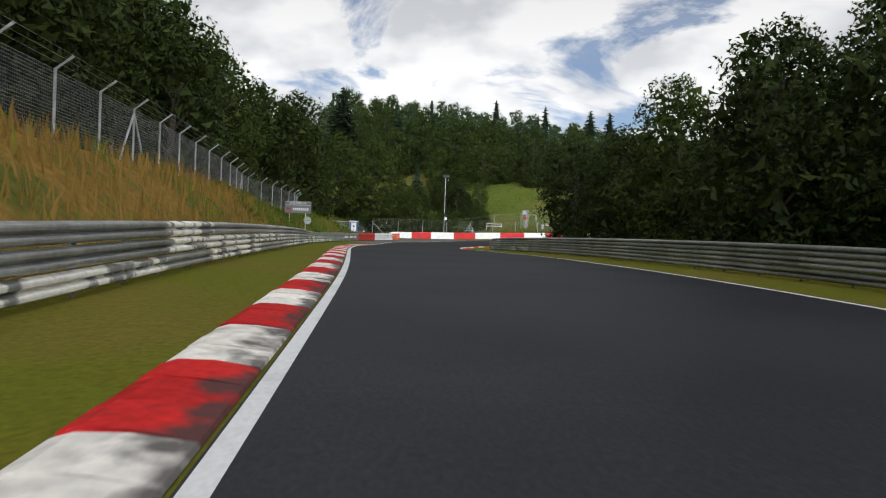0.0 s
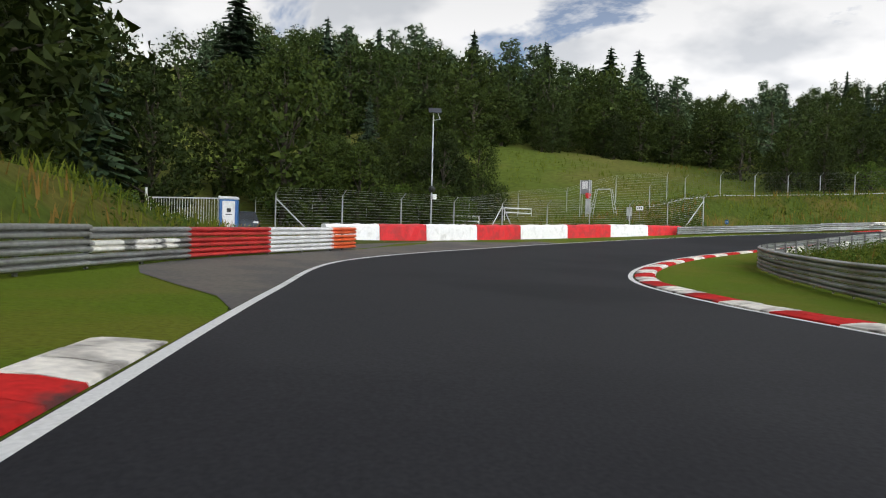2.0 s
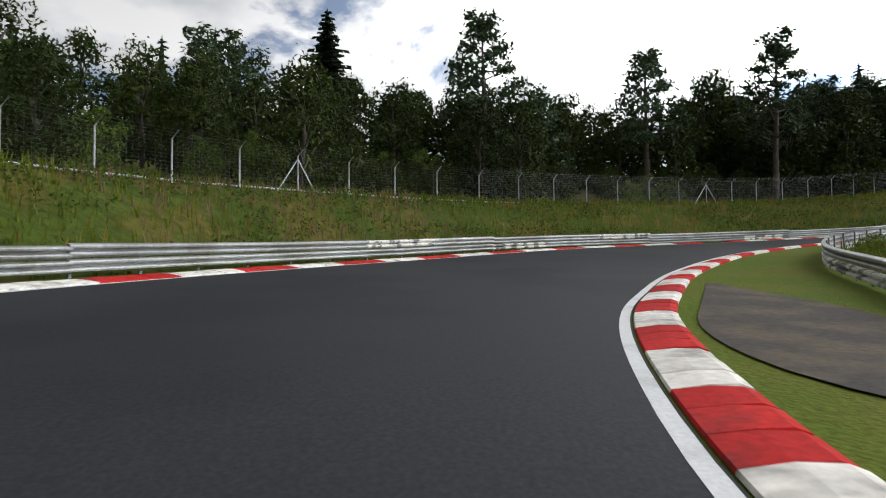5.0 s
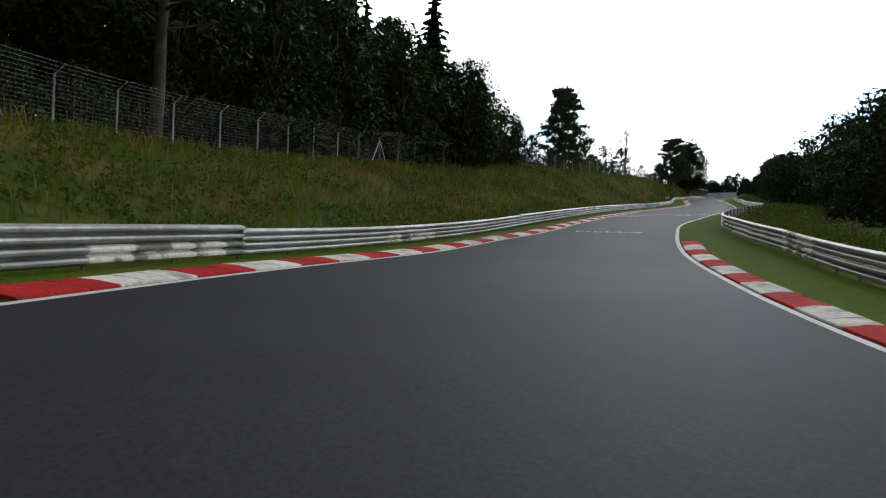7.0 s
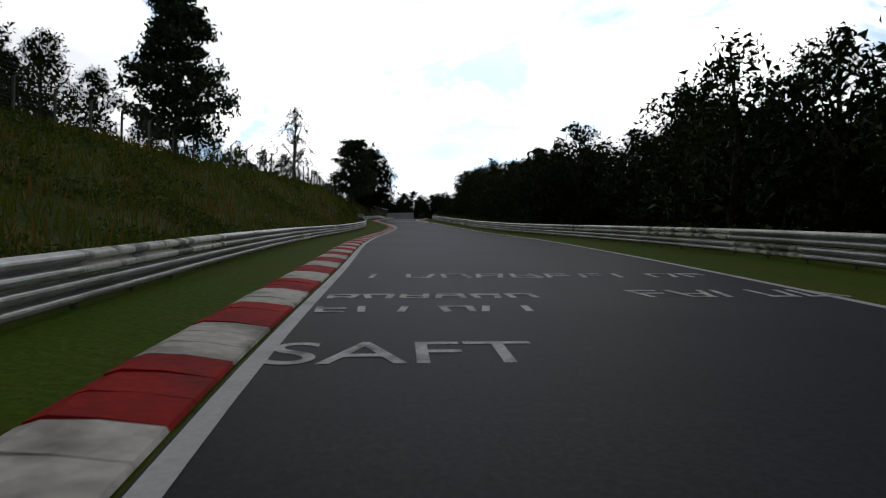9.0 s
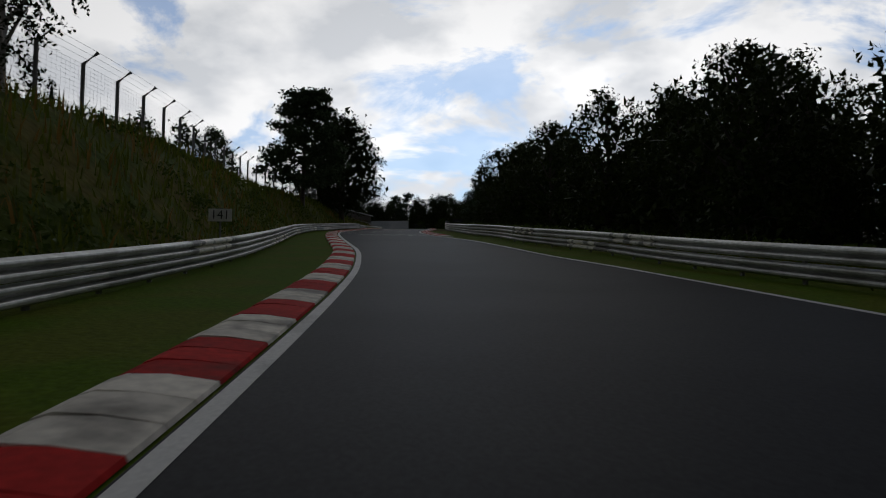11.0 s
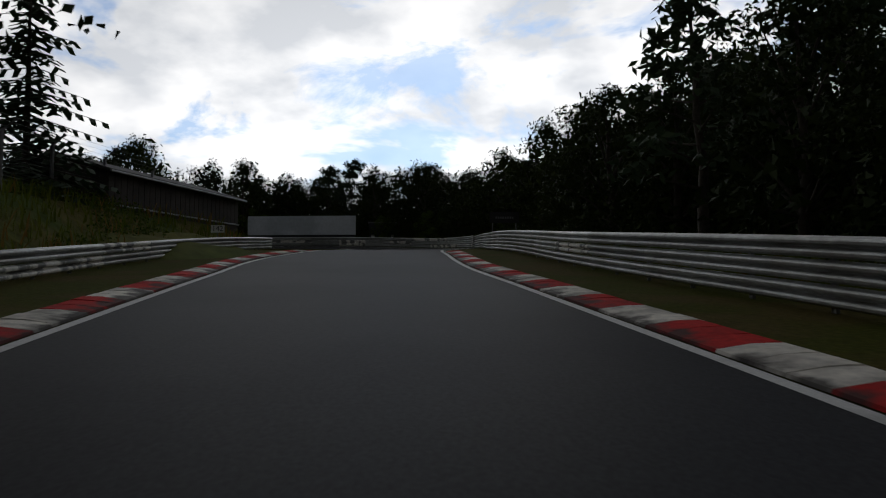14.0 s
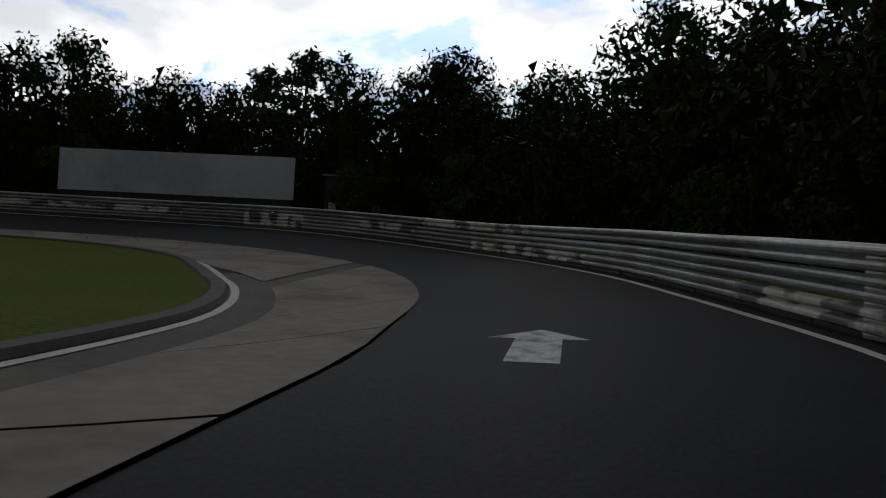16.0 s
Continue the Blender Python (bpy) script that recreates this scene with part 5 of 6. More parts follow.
# lamp mast inside the hairpin
mast = new("lamp_mast")
mx, my = 40.6, 104.9
mast.location = (mx, my, ground_z(mx, my)[0])
tagged(mast, "slender grey lamp mast with a short arm", "lamp mast")
verts, faces = [], []
tube(verts, faces, [Vector((0, 0, -0.4)), Vector((-0.04, 0, 2.6)), Vector((-0.16, 0, 5.2))], [0.09, 0.08, 0.055], 8)
mesh_object("pole", verts, faces, FENCE_STEEL, mast, shade=True)
box_part("lamp_head", (-0.0, 0, 5.26), (0.85, 0.18, 0.09), FENCE_STEEL, mast, bevel=0.02)

# solar mast by the meadow
sm = new("solar_mast")
sx, sy = -0.4, 124.4
sm.location = (sx, sy, ground_z(sx, sy)[0])
tagged(sm, "tall thin mast with a solar panel and a loudspeaker", "mast")
hh = 13.4 - sm.location.z
tube_part("pole", [(0, 0, -0.4), (0, 0, hh)], 0.06, FENCE_STEEL, sm)
bm = bmesh.new()
box_into(bm, Vector((0, 0, 0)), (1.1, 0.05, 0.75), 0)
bmesh.ops.rotate(bm, verts=bm.verts, matrix=Matrix.Rotation(radians(-50), 3, "X"))
bmesh.ops.translate(bm, verts=bm.verts, vec=Vector((0.1, -0.25, hh - 0.1)))
part("solar_panel", bm, DARK_PANEL, sm, "dark tilted solar panel")
tube_part("bracket", [(0, 0, hh - 0.9), (0.55, -0.3, hh - 0.85), (0.3, -0.3, hh - 0.2)], 0.03, FENCE_STEEL, sm, 6)
box_part("cabinet", (0.25, -0.12, 3.1), (0.35, 0.25, 0.45), SIGN_WHITE, sm, bevel=0.02)
bm = bmesh.new()
bmesh.ops.create_cone(bm, cap_ends=True, segments=16, radius1=0.3, radius2=0.1, depth=0.4, matrix=Matrix.Translation((0, -0.35, 3.75)) @ UPRIGHT)
part("horn", bm, BLACK, sm)

# gate
gate = new("field_gate")
gx, gy = -19.2, 108.6
gate.location = (gx, gy, ground_z(gx, gy)[0] + 0.1)
gate.rotation_euler = (0, 0, radians(-14.5))
tagged(gate, "white tubular steel gate with upright bars, closed", "gate")
for z in (0.25, 2.1):
    tube_part("rail", [(0, 0, z), (4.6, 0, z)], 0.04, RAIL_CLEAN, gate, 6)
for k in range(27):
    tube_part("bar", [(0.05 + k * 0.174, 0, 0.25), (0.05 + k * 0.174, 0, 2.1)], 0.014, RAIL_CLEAN, gate, 5)
tube_part("gatepost", [(-0.1, 0, -0.3), (-0.1, 0, 2.7)], 0.07, RAIL_CLEAN, gate, 8)
tube_part("gatepost", [(4.72, 0, -0.3), (4.72, 0, 2.25)], 0.09, RAIL_CLEAN, gate, 8)

# portable toilet
wc = new("portable_toilet")
wx, wy = -14.03, 107.26
wc.location = (wx, wy, ground_z(wx, wy)[0])
wc.rotation_euler = (0, 0, radians(8))
tagged(wc, "blue and white plastic portable toilet by the gate", "portable toilet")
box_part("cabin", (0, 0, 1.05), (1.1, 1.1, 2.1), BLUE, wc, bevel=0.04)
box_part("door", (0, -0.56, 1.05), (0.72, 0.04, 1.9), SIGN_WHITE, wc, "white door", bevel=0.015)
bm = bmesh.new()
bmesh.ops.create_cube(bm, size=1.0, matrix=Matrix.Translation((0, 0, 2.18)) @ Matrix.Diagonal((1.16, 1.16, 0.2, 1)))
bmesh.ops.bevel(bm, geom=bm.edges[:], offset=0.08, segments=2, affect="EDGES")
part("roof", bm, SIGN_WHITE, wc, "white domed roof")
box_part("notice", (0.02, -0.585, 1.45), (0.24, 0.01, 0.24), BLACK, wc)
box_part("notice", (0.02, -0.585, 1.2), (0.36, 0.01, 0.05), DARK_PANEL, wc)

# parked car, mostly hidden
car = new("parked_car")
cx, cy = -13.5, 109.9
car.location = (cx, cy, ground_z(cx, cy)[0])
car.rotation_euler = (0, 0, radians(100))
tagged(car, "dark grey hatchback parked beside the toilet", "car")
CARPAINT = material("dark_car_paint", (0.035, 0.045, 0.055), rough=0.25, metal=0.3, vary=0.05, scale=1, fine=5, bump=0)
CARGLASS = material("car_glass", (0.02, 0.025, 0.03), rough=0.08, vary=0.05, scale=1, fine=5, bump=0, spec=0.8)
TYRE = material("tyre_rubber", (0.02, 0.02, 0.02), rough=0.9, vary=0.2, scale=5, fine=30)


def hull(bm, rings):
    rows = [[bm.verts.new(v) for v in r] for r in rings]
    for a, b in zip(rows[:-1], rows[1:]):
        for k in range(len(a)):
            bm.faces.new((a[k], a[(k + 1) % len(a)], b[(k + 1) % len(b)], b[k]))
    bm.faces.new(rows[0][::-1]); bm.faces.new(rows[-1])


bm = bmesh.new()
hull(bm, [[(x, -w, 0.25), (x, w, 0.25), (x, w, h), (x, w * 0.9, h + 0.06), (x, -w * 0.9, h + 0.06), (x, -w, h)] for x, w, h in ((-2.05, 0.72, 0.6), (-1.9, 0.84, 0.78), (-0.9, 0.87, 0.86), (0.9, 0.87, 0.9), (1.8, 0.85, 0.86), (2.0, 0.78, 0.7))])
part("body", bm, CARPAINT, car)
bm = bmesh.new()
hull(bm, [[(-0.95, -0.78, 0.9), (-0.95, 0.78, 0.9), (1.85, 0.78, 0.9), (1.85, -0.78, 0.9)], [(-0.15, -0.6, 1.4), (-0.15, 0.6, 1.4), (1.45, 0.6, 1.4), (1.45, -0.6, 1.4)]])
part("windows", bm, CARGLASS, car, "dark glass")
bm = bmesh.new()
hull(bm, [[(-0.2, -0.62, 1.39), (-0.2, 0.62, 1.39), (1.5, 0.62, 1.39), (1.5, -0.62, 1.39)], [(0.0, -0.52, 1.46), (0.0, 0.52, 1.46), (1.35, 0.52, 1.46), (1.35, -0.52, 1.46)]])
part("roof", bm, CARPAINT, car)
for x in (-1.25, 1.25):
    for yy in (-0.8, 0.8):
        bm = bmesh.new()
        bmesh.ops.create_cone(bm, cap_ends=True, segments=20, radius1=0.3, radius2=0.3, depth=0.2, matrix=Matrix.Translation((x, yy, 0.3)) @ UPRIGHT)
        wheel = part("wheel", bm, TYRE, car)
        bm = bmesh.new()
        bmesh.ops.create_cone(bm, cap_ends=True, segments=20, radius1=0.19, radius2=0.17, depth=0.03, matrix=Matrix.Translation((x, yy + (0.105 if yy > 0 else -0.105), 0.3)) @ UPRIGHT)
        part("rim", bm, FENCE_STEEL, wheel, "grey metal rim")
for yy in (-0.6, 0.6):
    box_part("headlight", (-1.98, yy, 0.72), (0.08, 0.3, 0.14), SIGN_WHITE, car, bevel=0.02)

# marshal post: cabinet on legs, step frame, signal boxes
def on_ground(x, y):
    return Vector((x, y, ground_z(x, y)[0]))


post_ob = new("marshal_cabin")
post_ob.location = on_ground(14.1, 127.2) + Vector((0, 0, 0.35))
post_ob.rotation_euler = (0, 0, radians(-35))
tagged(post_ob, "tall narrow steel signal cabinet with a barred window", "signal cabinet")
for x in (-0.42, 0.42):
    for yy in (-0.3, 0.3):
        tube_part("leg", [(x, yy, -0.8), (x, yy, 3.0)], 0.035, FENCE_STEEL, post_ob, 6)
box_part("cabinet", (0, 0, 2.35), (0.8, 0.55, 1.25), SIGN_GREY, post_ob, bevel=0.02)
box_part("window", (0, -0.285, 2.5), (0.5, 0.02, 0.7), SIGN_WHITE, post_ob, "pale barred window")
for k in range(4):
    box_part("bar", (-0.18 + 0.12 * k, -0.30, 2.5), (0.02, 0.02, 0.7), BLACK, post_ob)
box_part("locker", (0.3, -0.2, 0.45), (0.35, 0.4, 1.6), FENCE_STEEL, post_ob, bevel=0.02)
frame_ob = new("step_frame")
frame_ob.location = on_ground(15.1, 125.0)
frame_ob.rotation_euler = (0, 0, radians(-38))
frame_ob.scale = (0.8, 0.8, 1.05)
tagged(frame_ob, "galvanised steel step frame with ladder sides", "step frame")
for x in (-0.75, 0.75):
    sg = 1 if x > 0 else -1
    for off in (0.0, 0.32):
        tube_part("stringer", [(x + sg * (0.55 + off), 0, -0.2), (x + sg * off * 0.6, 0, 2.3)], 0.035, FENCE_STEEL, frame_ob, 6)
    for k in range(7):
        f = k / 7
        tube_part("rung", [(x + sg * 0.55 * (1 - f), 0, 2.3 * f), (x + sg * (0.55 * (1 - f) + 0.32 - 0.13 * f), 0, 2.3 * f)], 0.02, FENCE_STEEL, frame_ob, 5)
tube_part("crossbar", [(-0.8, 0, 2.3), (0.8, 0, 2.3)], 0.05, FENCE_STEEL, frame_ob, 6)
bag = new("red_sandbag")
bag.location = post_ob.location + Vector((0.13, -0.34, 1.24))
bag.scale = (0.5, 0.5, 0.5)
tagged(bag, "bright red covered bundle lying on the cabinet locker", "equipment")
bm = bmesh.new()
bmesh.ops.create_icosphere(bm, subdivisions=3, radius=0.5, matrix=Matrix.Translation((0, 0, 0.75)) @ Matrix.Diagonal((1.1, 0.7, 0.75, 1)))
for v in bm.verts:
    v.co += Vector((0, 0, 1)) * 0.12 * noise.noise(v.co * 2.3) + v.normal * 0.06 * noise.noise(v.co * 6)
    if v.co.z < 0.5:
        v.co.z = v.co.z * 1.6 - 0.5
part("cover", bm, TARP_RED, bag)
for x, y, w, h, m, nm, lb in ((16.6, 122.6, 0.4, 0.75, FENCE_STEEL, "electric_box", "small grey electric box behind the barrier"), (17.4, 122.3, 0.6, 0.0, SIGN_WHITE, "small_sign", "small white notice plate on the fence line")):
    ob = new(nm)
    ob.location = on_ground(x, y)
    ob.rotation_euler = (0, 0, radians(-38))
    tagged(ob, lb, "sign" if h == 0 else "electric box")
    if h:
        box_part("housing", (0, 0, h / 2 + 0.25), (w, 0.35, h), m, ob, bevel=0.02)
        box_part("plinth", (0, 0, 0.1), (w * 0.9, 0.3, 0.5), POST, ob)
    else:
        tube_part("post", [(0, 0.03, -0.3), (0, 0.03, 1.25)], 0.025, POST, ob, 6)
        box_part("plate", (0, 0, 1.1), (w, 0.02, 0.36), m, ob, bevel=0.006)
        for k in range(3):
            box_part("mark", (-0.15 + 0.15 * k, -0.014, 1.1), (0.07, 0.006, 0.16), BLACK, ob, "plain dark bar")
for x, y in ((3.5, 131.5), (9.0, 133.0)):
    ob = new("trough_rail")
    ob.location = on_ground(x, y)
    ob.rotation_euler = (0, 0, radians(14))
    tagged(ob, "low white rectangular rail frame on the meadow", "rail", "white rail frames")
    for z in (0.55, 1.0):
        box_part("rail", (0, 0, z), (3.0, 0.06, 0.09), RAIL_CLEAN, ob)
    for xx in (-1.47, 1.47):
        box_part("post", (xx, 0, 0.4), (0.07, 0.06, 1.3), RAIL_CLEAN, ob)

# billboard behind the banked turn
bb = new("billboard")
bb.location = (192.3, -158.5, 0)
bb.rotation_euler = (0, 0, math.atan2(-157.3 + 159.6, 198.9 - 185.9))
gz = bowl(75, 25.5).z
tagged(bb, "long blank white billboard on posts behind the rail", "billboard")
box_part("panel", (0, 0.0, 33.65), (13.25, 0.08, 2.3), PLAIN_WHITE, bb, bevel=0.006)
for x in (-6.2, -3.1, 0, 3.1, 6.2):
    tube_part("post", [(x, -0.14, gz - 1.5), (x, -0.14, 34.5)], 0.07, POST, bb, 6)
box_part("lower_board", (0, -0.1, 32.25), (13.0, 0.05, 0.45), DARK_PANEL, bb, "dark lower board")
hut = new("equipment_hut")
hp = TURN_O + 40.5 * TURN_F + 2.6 * TURN_L
hut.location = (hp.x, hp.y, gz)
hut.rotation_euler = (0, 0, math.atan2(TURN_L.y, TURN_L.x))
tagged(hut, "dark flat-roofed equipment hut behind the guardrail", "hut")
box_part("cabin", (0, 0, 1.1), (3.3, 2.4, 2.9), DARK_PANEL, hut, bevel=0.02)
box_part("roof", (0, 0, 2.6), (3.6, 2.7, 0.12), POST, hut, bevel=0.02)
for x in (-1.2, 1.2):
    box_part("notice", (x, -1.22, 0.9), (0.4, 0.02, 0.4), SIGN_WHITE, hut, "small white notice")
    box_part("notice", (x, 1.22, 0.9), (0.4, 0.02, 0.4), SIGN_WHITE, hut, "small white notice")
lodge = new("low_building")
lodge.location = (179.4, -111.0, 29.3)
tagged(lodge, "long low building with dark timber walls and shallow roof", "building")
LODGE_WALL = material("weathered_dark_boards", (0.06, 0.05, 0.042), rough=0.8, vary=0.3, scale=1.2, fine=9, bump=0.3)
LODGE_ROOF = material("dark_roofing_felt", (0.07, 0.068, 0.066), rough=0.85, vary=0.25, scale=1.5, fine=12, bump=0.3)
bm = bmesh.new()
hull(bm, [[(-2.75, yy, -1.6), (2.75, yy, -1.6), (2.75, yy, 1.9), (0, yy, 2.7), (-2.75, yy, 1.9)] for yy in (-5.4, 5.4)])
part("wall", bm, LODGE_WALL, lodge)
for sg in (-1, 1):
    bm = bmesh.new()
    hull(bm, [[(sg * 3.1, yy, 1.82), (0, yy, 2.72), (0, yy, 2.86), (sg * 3.1, yy, 1.94)][::sg] for yy in (-5.7, 5.7)])
    part("roof_slope", bm, LODGE_ROOF, lodge, "dark shallow roof slope")
    tube_part("gutter", [(sg * 3.14, -5.7, 1.84), (sg * 3.14, 5.7, 1.84)], 0.05, FENCE_STEEL, lodge, 8)
box_part("ledge", (-2.8, 0, 0.45), (0.1, 10.8, 0.07), FENCE_STEEL, lodge, "pale ledge along the wall", bevel=0.01)
for k in range(27):
    box_part("board", (-2.765, -5.2 + 0.4 * k, 1.17), (0.03, 0.36, 1.32), LODGE_WALL, lodge, bevel=0.006)
adv = new("advertising_board")
adv.location = at(420.8, -6.3)
adv.rotation_euler = (0, 0, heading(421) - radians(90))
tagged(adv, "dark advertising board on posts behind the rail", "sign")
for x in (-0.8, 0.8):
    tube_part("post", [(x, 0.05, -0.4), (x, 0.05, 2.4)], 0.04, POST, adv, 6)
box_part("panel", (0, 0, 2.1), (2.0, 0.05, 0.75), BLACK, adv)
for k in range(8):
    box_part("mark", (-0.56 + 0.16 * k, -0.03, 2.08), (0.1, 0.01, 0.15), POST, adv, "plain grey bar")

# ---- growth on bank and verges ----
def blade_field(name, label, spots, mats, kind="stuff"):
    """Tufts: spots give place, height, lean, width and material index."""
    v, f, mi = [], [], []
    rng = random.Random(len(spots))
    for p, h, w, m in spots:
        a = rng.uniform(0, 6.28)
        lx, ly = rng.gauss(0, 0.25) * h, rng.gauss(0, 0.25) * h
        dx, dy = math.cos(a) * w, math.sin(a) * w
        i = len(v)
        v += [(p[0] - dx, p[1] - dy, p[2] - 0.03), (p[0] + dx, p[1] + dy, p[2] - 0.03), (p[0] + dx * 0.6 + lx * 0.45, p[1] + dy * 0.6 + ly * 0.45, p[2] + h * 0.6), (p[0] - dx * 0.6 + lx * 0.45, p[1] - dy * 0.6 + ly * 0.45, p[2] + h * 0.6), (p[0] + lx, p[1] + ly, p[2] + h)]
        f += [(i, i + 1, i + 2, i + 3), (i + 3, i + 2, i + 4)]
        mi += [m, m]
    me = bpy.data.meshes.new(name)
    me.from_pydata(v, [], f)
    for m in mats:
        me.materials.append(m)
    me.polygons.foreach_set("material_index", mi)
    me.update()
    return tagged(new(name, me), label, "grass", kind=kind)


def strip_samples(s0, s1, step=0.5):
    """Frames along the track for quick scattering."""
    out = []
    for s in span(s0, s1, step):
        x, y, z = ref(s)
        h = heading(s)
        out.append((s, x, y, z, -math.sin(h), math.cos(h)))
    return out


rng = random.Random(21)
FR = strip_samples(-30, 416)
spots = []
dry = lambda s: 0.95 if s < 45 else (0.5 if s < 60 else (0.16 if s < 200 else 0.24))
for s, x, y, z, nx, ny in FR:
    a, w = rail_left(s) + 0.45, bank_width(s) + 4.0
    for _ in range(int(6 * w)):
        l = a + w * rng.random()
        if 88 < s < 120 and l < a + 3.5:
            continue
        patch = noise.noise((s * 0.22, l * 0.5, 3.0)) + 0.25 * rng.gauss(0, 1)
        d = dry(s)
        m = 1 if patch + d > 0.62 else 0
        if 150 < s < 168 and l > a + 2.2 and rng.random() < 0.45:
            m = 2
        ss = rng.uniform(-0.25, 0.25)
        h = rng.uniform(0.25, 0.65) * (1.25 if m == 1 else 1.0)
        spots.append(((x + nx * l - ny * -ss * -1, y + ny * l + nx * -ss * -1, z + rise(s, l)), h, rng.uniform(0.02, 0.045), m))
blade_field("bank_grass", "tall green and dry brown grass covering the bank", spots, [GRASS_GREEN, GRASS_DRY, PINKISH])

# brambles and low weeds in patches on the bank
v, f = [], []
for s, x, y, z, nx, ny in strip_samples(40, 410, 0.4):
    a, w = rail_left(s) + 0.5, bank_width(s) + 1.5
    for _ in range(int(2.4 * w)):
        l = a + w * rng.random()
        n = noise.noise((s * 0.16, l * 0.4, 9.0))
        if 88 < s < 122 or n < (-0.12 if s < 260 else 0.05):
            continue
        up = 0.12 + 0.75 * max(0, n) * rng.random()
        c = Vector((x + nx * l, y + ny * l, z + rise(s, l) + up))
        clump(v, f, c, Vector((-nx * 0.4, -ny * 0.4, 0.9)).normalized(), 0.1, 7, rng, small=True)
brambles = mesh_object("brambles", v, f, SHRUB_LEAF)
tagged(brambles, "low green brambles and weeds on the bank", "shrubs", kind="stuff")

# tall meadow grass and the weeds between barrier and fence
spots, v, f = [], [], []
for _ in range(9000):
    x, y = rng.uniform(-12, 62), rng.uniform(104, 160)
    gz_, s_, l_ = ground_z(x, y)
    if l_ < rail_left(s_) + 2.5 or noise.noise((x * 0.09, y * 0.14, 1.0)) < rng.uniform(-0.5, 0.35):
        continue
    spots.append(((x, y, gz_), rng.uniform(0.25, 0.6), rng.uniform(0.03, 0.07), 1 if noise.noise((x * 0.05, y * 0.1, 7.0)) > 0.2 and rng.random() < 0.3 else 0))
blade_field("meadow_grass", "tall uneven grass on the sloping meadow", spots, [GRASS_GREEN, GRASS_DRY])
for p, q in zip(front[1:-1], front[2:]):
    side = Vector((q.y - p.y, p.x - q.x, 0)).normalized()
    for _ in range(210):
        c = p.lerp(q, rng.random()) + side * rng.uniform(-1.5, 0.35)
        tall = 0.35 + 0.55 * max(0.0, noise.noise((c.x * 0.4, c.y * 0.4, 2.0)) + 0.3)
        c.z = ground_z(c.x, c.y)[0] + tall * rng.random()
        clump(v, f, c, Vector((side.x * 0.4, side.y * 0.4, 0.8)).normalized(), 0.085, 8, rng, small=True)
tagged(mesh_object("barrier_weeds", v, f, SHRUB_LEAF), "dense green weeds between barrier and fence", "shrubs", kind="stuff")
for k, (x, y, top) in enumerate(((2.5, 150.0, 2.6), (5.0, 147.5, 1.9), (8.5, 151.0, 1.5), (47.0, 152.0, 1.8), (50.5, 149.0, 2.2), (54.0, 151.5, 1.7), (58.0, 148.0, 2.0))):
    z = ground_z(x, y)[0]
    bush = tagged(copy_thing(KINDS["young"][k % 2], Matrix.Translation((x, y, z - 0.15)) @ Matrix.Rotation(k, 4, "Z")), "rounded green bush growing on the meadow", "bush", "bushes on the meadow")
    bush.name = "bush"
    bush.scale = (top / 5.2, top / 5.2, top / 6.5)

# rough growth behind the right-hand rail and inside the hairpin
spots, v, f = [], [], []
for s, x, y, z, nx, ny in strip_samples(-30, 420):
    dense = 60 if 84 < s < 150 else 22
    for _ in range(dense):
        l = rail_right(s) - 0.5 - (9.0 if 84 < s < 150 else 4.0) * rng.random()
        gz_ = z + rise(s, l)
        spots.append(((x + nx * l + rng.uniform(-0.25, 0.25), y + ny * l + rng.uniform(-0.25, 0.25), gz_), rng.uniform(0.3, 0.8), rng.uniform(0.02, 0.045), 1 if rng.random() < (0.5 if 130 < s < 150 else 0.12) else 0))
        if rng.random() < 0.22 and l < rail_right(s) - 0.8:
            c = Vector((x + nx * l, y + ny * l, gz_ + rng.uniform(0.2, 0.7)))
            clump(v, f, c, Vector((0, 0, 1)), 0.085, 9, rng, small=True)
blade_field("rough_grass", "tall rough grass behind the guardrail", spots, [GRASS_GREEN, GRASS_DRY])
tagged(mesh_object("weeds", v, f, SHRUB_LEAF), "leafy weeds behind the guardrail", "shrubs", kind="stuff")

# edges of the worn way out through the gap in the inner rail
exit_near = table([(130.5, -5.6), (133, -4.7), (136, -3.9), (138, -3.15), (141, -3.05), (145, -3.6), (148, -3.9), (150.5, -4.0)])
exit_far = table([(130.5, -8.6), (133, -8.6), (136, -7.2), (138, -6.5), (141, -6.3), (145, -6.1), (148, -5.2), (150.5, -4.2)])

# ---- painted marks and writing on the asphalt ----
def road_bars(name, label, bars):
    """Flat painted strokes: s, l, length along the track, width across, turn in degrees."""
    root = new(name)
    s0, l0 = bars[0][:2]
    root.location = at(s0, l0, 0.006)
    tagged(root, label, "road writing", kind="structure")
    for s, l, ln, wd, tn in bars:
        c = at(s, l, 0.007)
        h = heading(s) + radians(tn)
        slope = (at(s + 1, l).z - at(s - 1, l).z) / 2
        ax, ay = Vector((math.cos(h), math.sin(h), slope * math.cos(radians(tn)))) * ln / 2, Vector((-math.sin(h), math.cos(h), -slope * math.sin(radians(tn)))) * wd / 2
        q = [c + ax + ay - root.location, c - ax + ay - root.location, c - ax - ay - root.location, c + ax - ay - root.location]
        mesh_object("stroke", q, [(0, 1, 2, 3)], GRAFFITI, root)
    return root


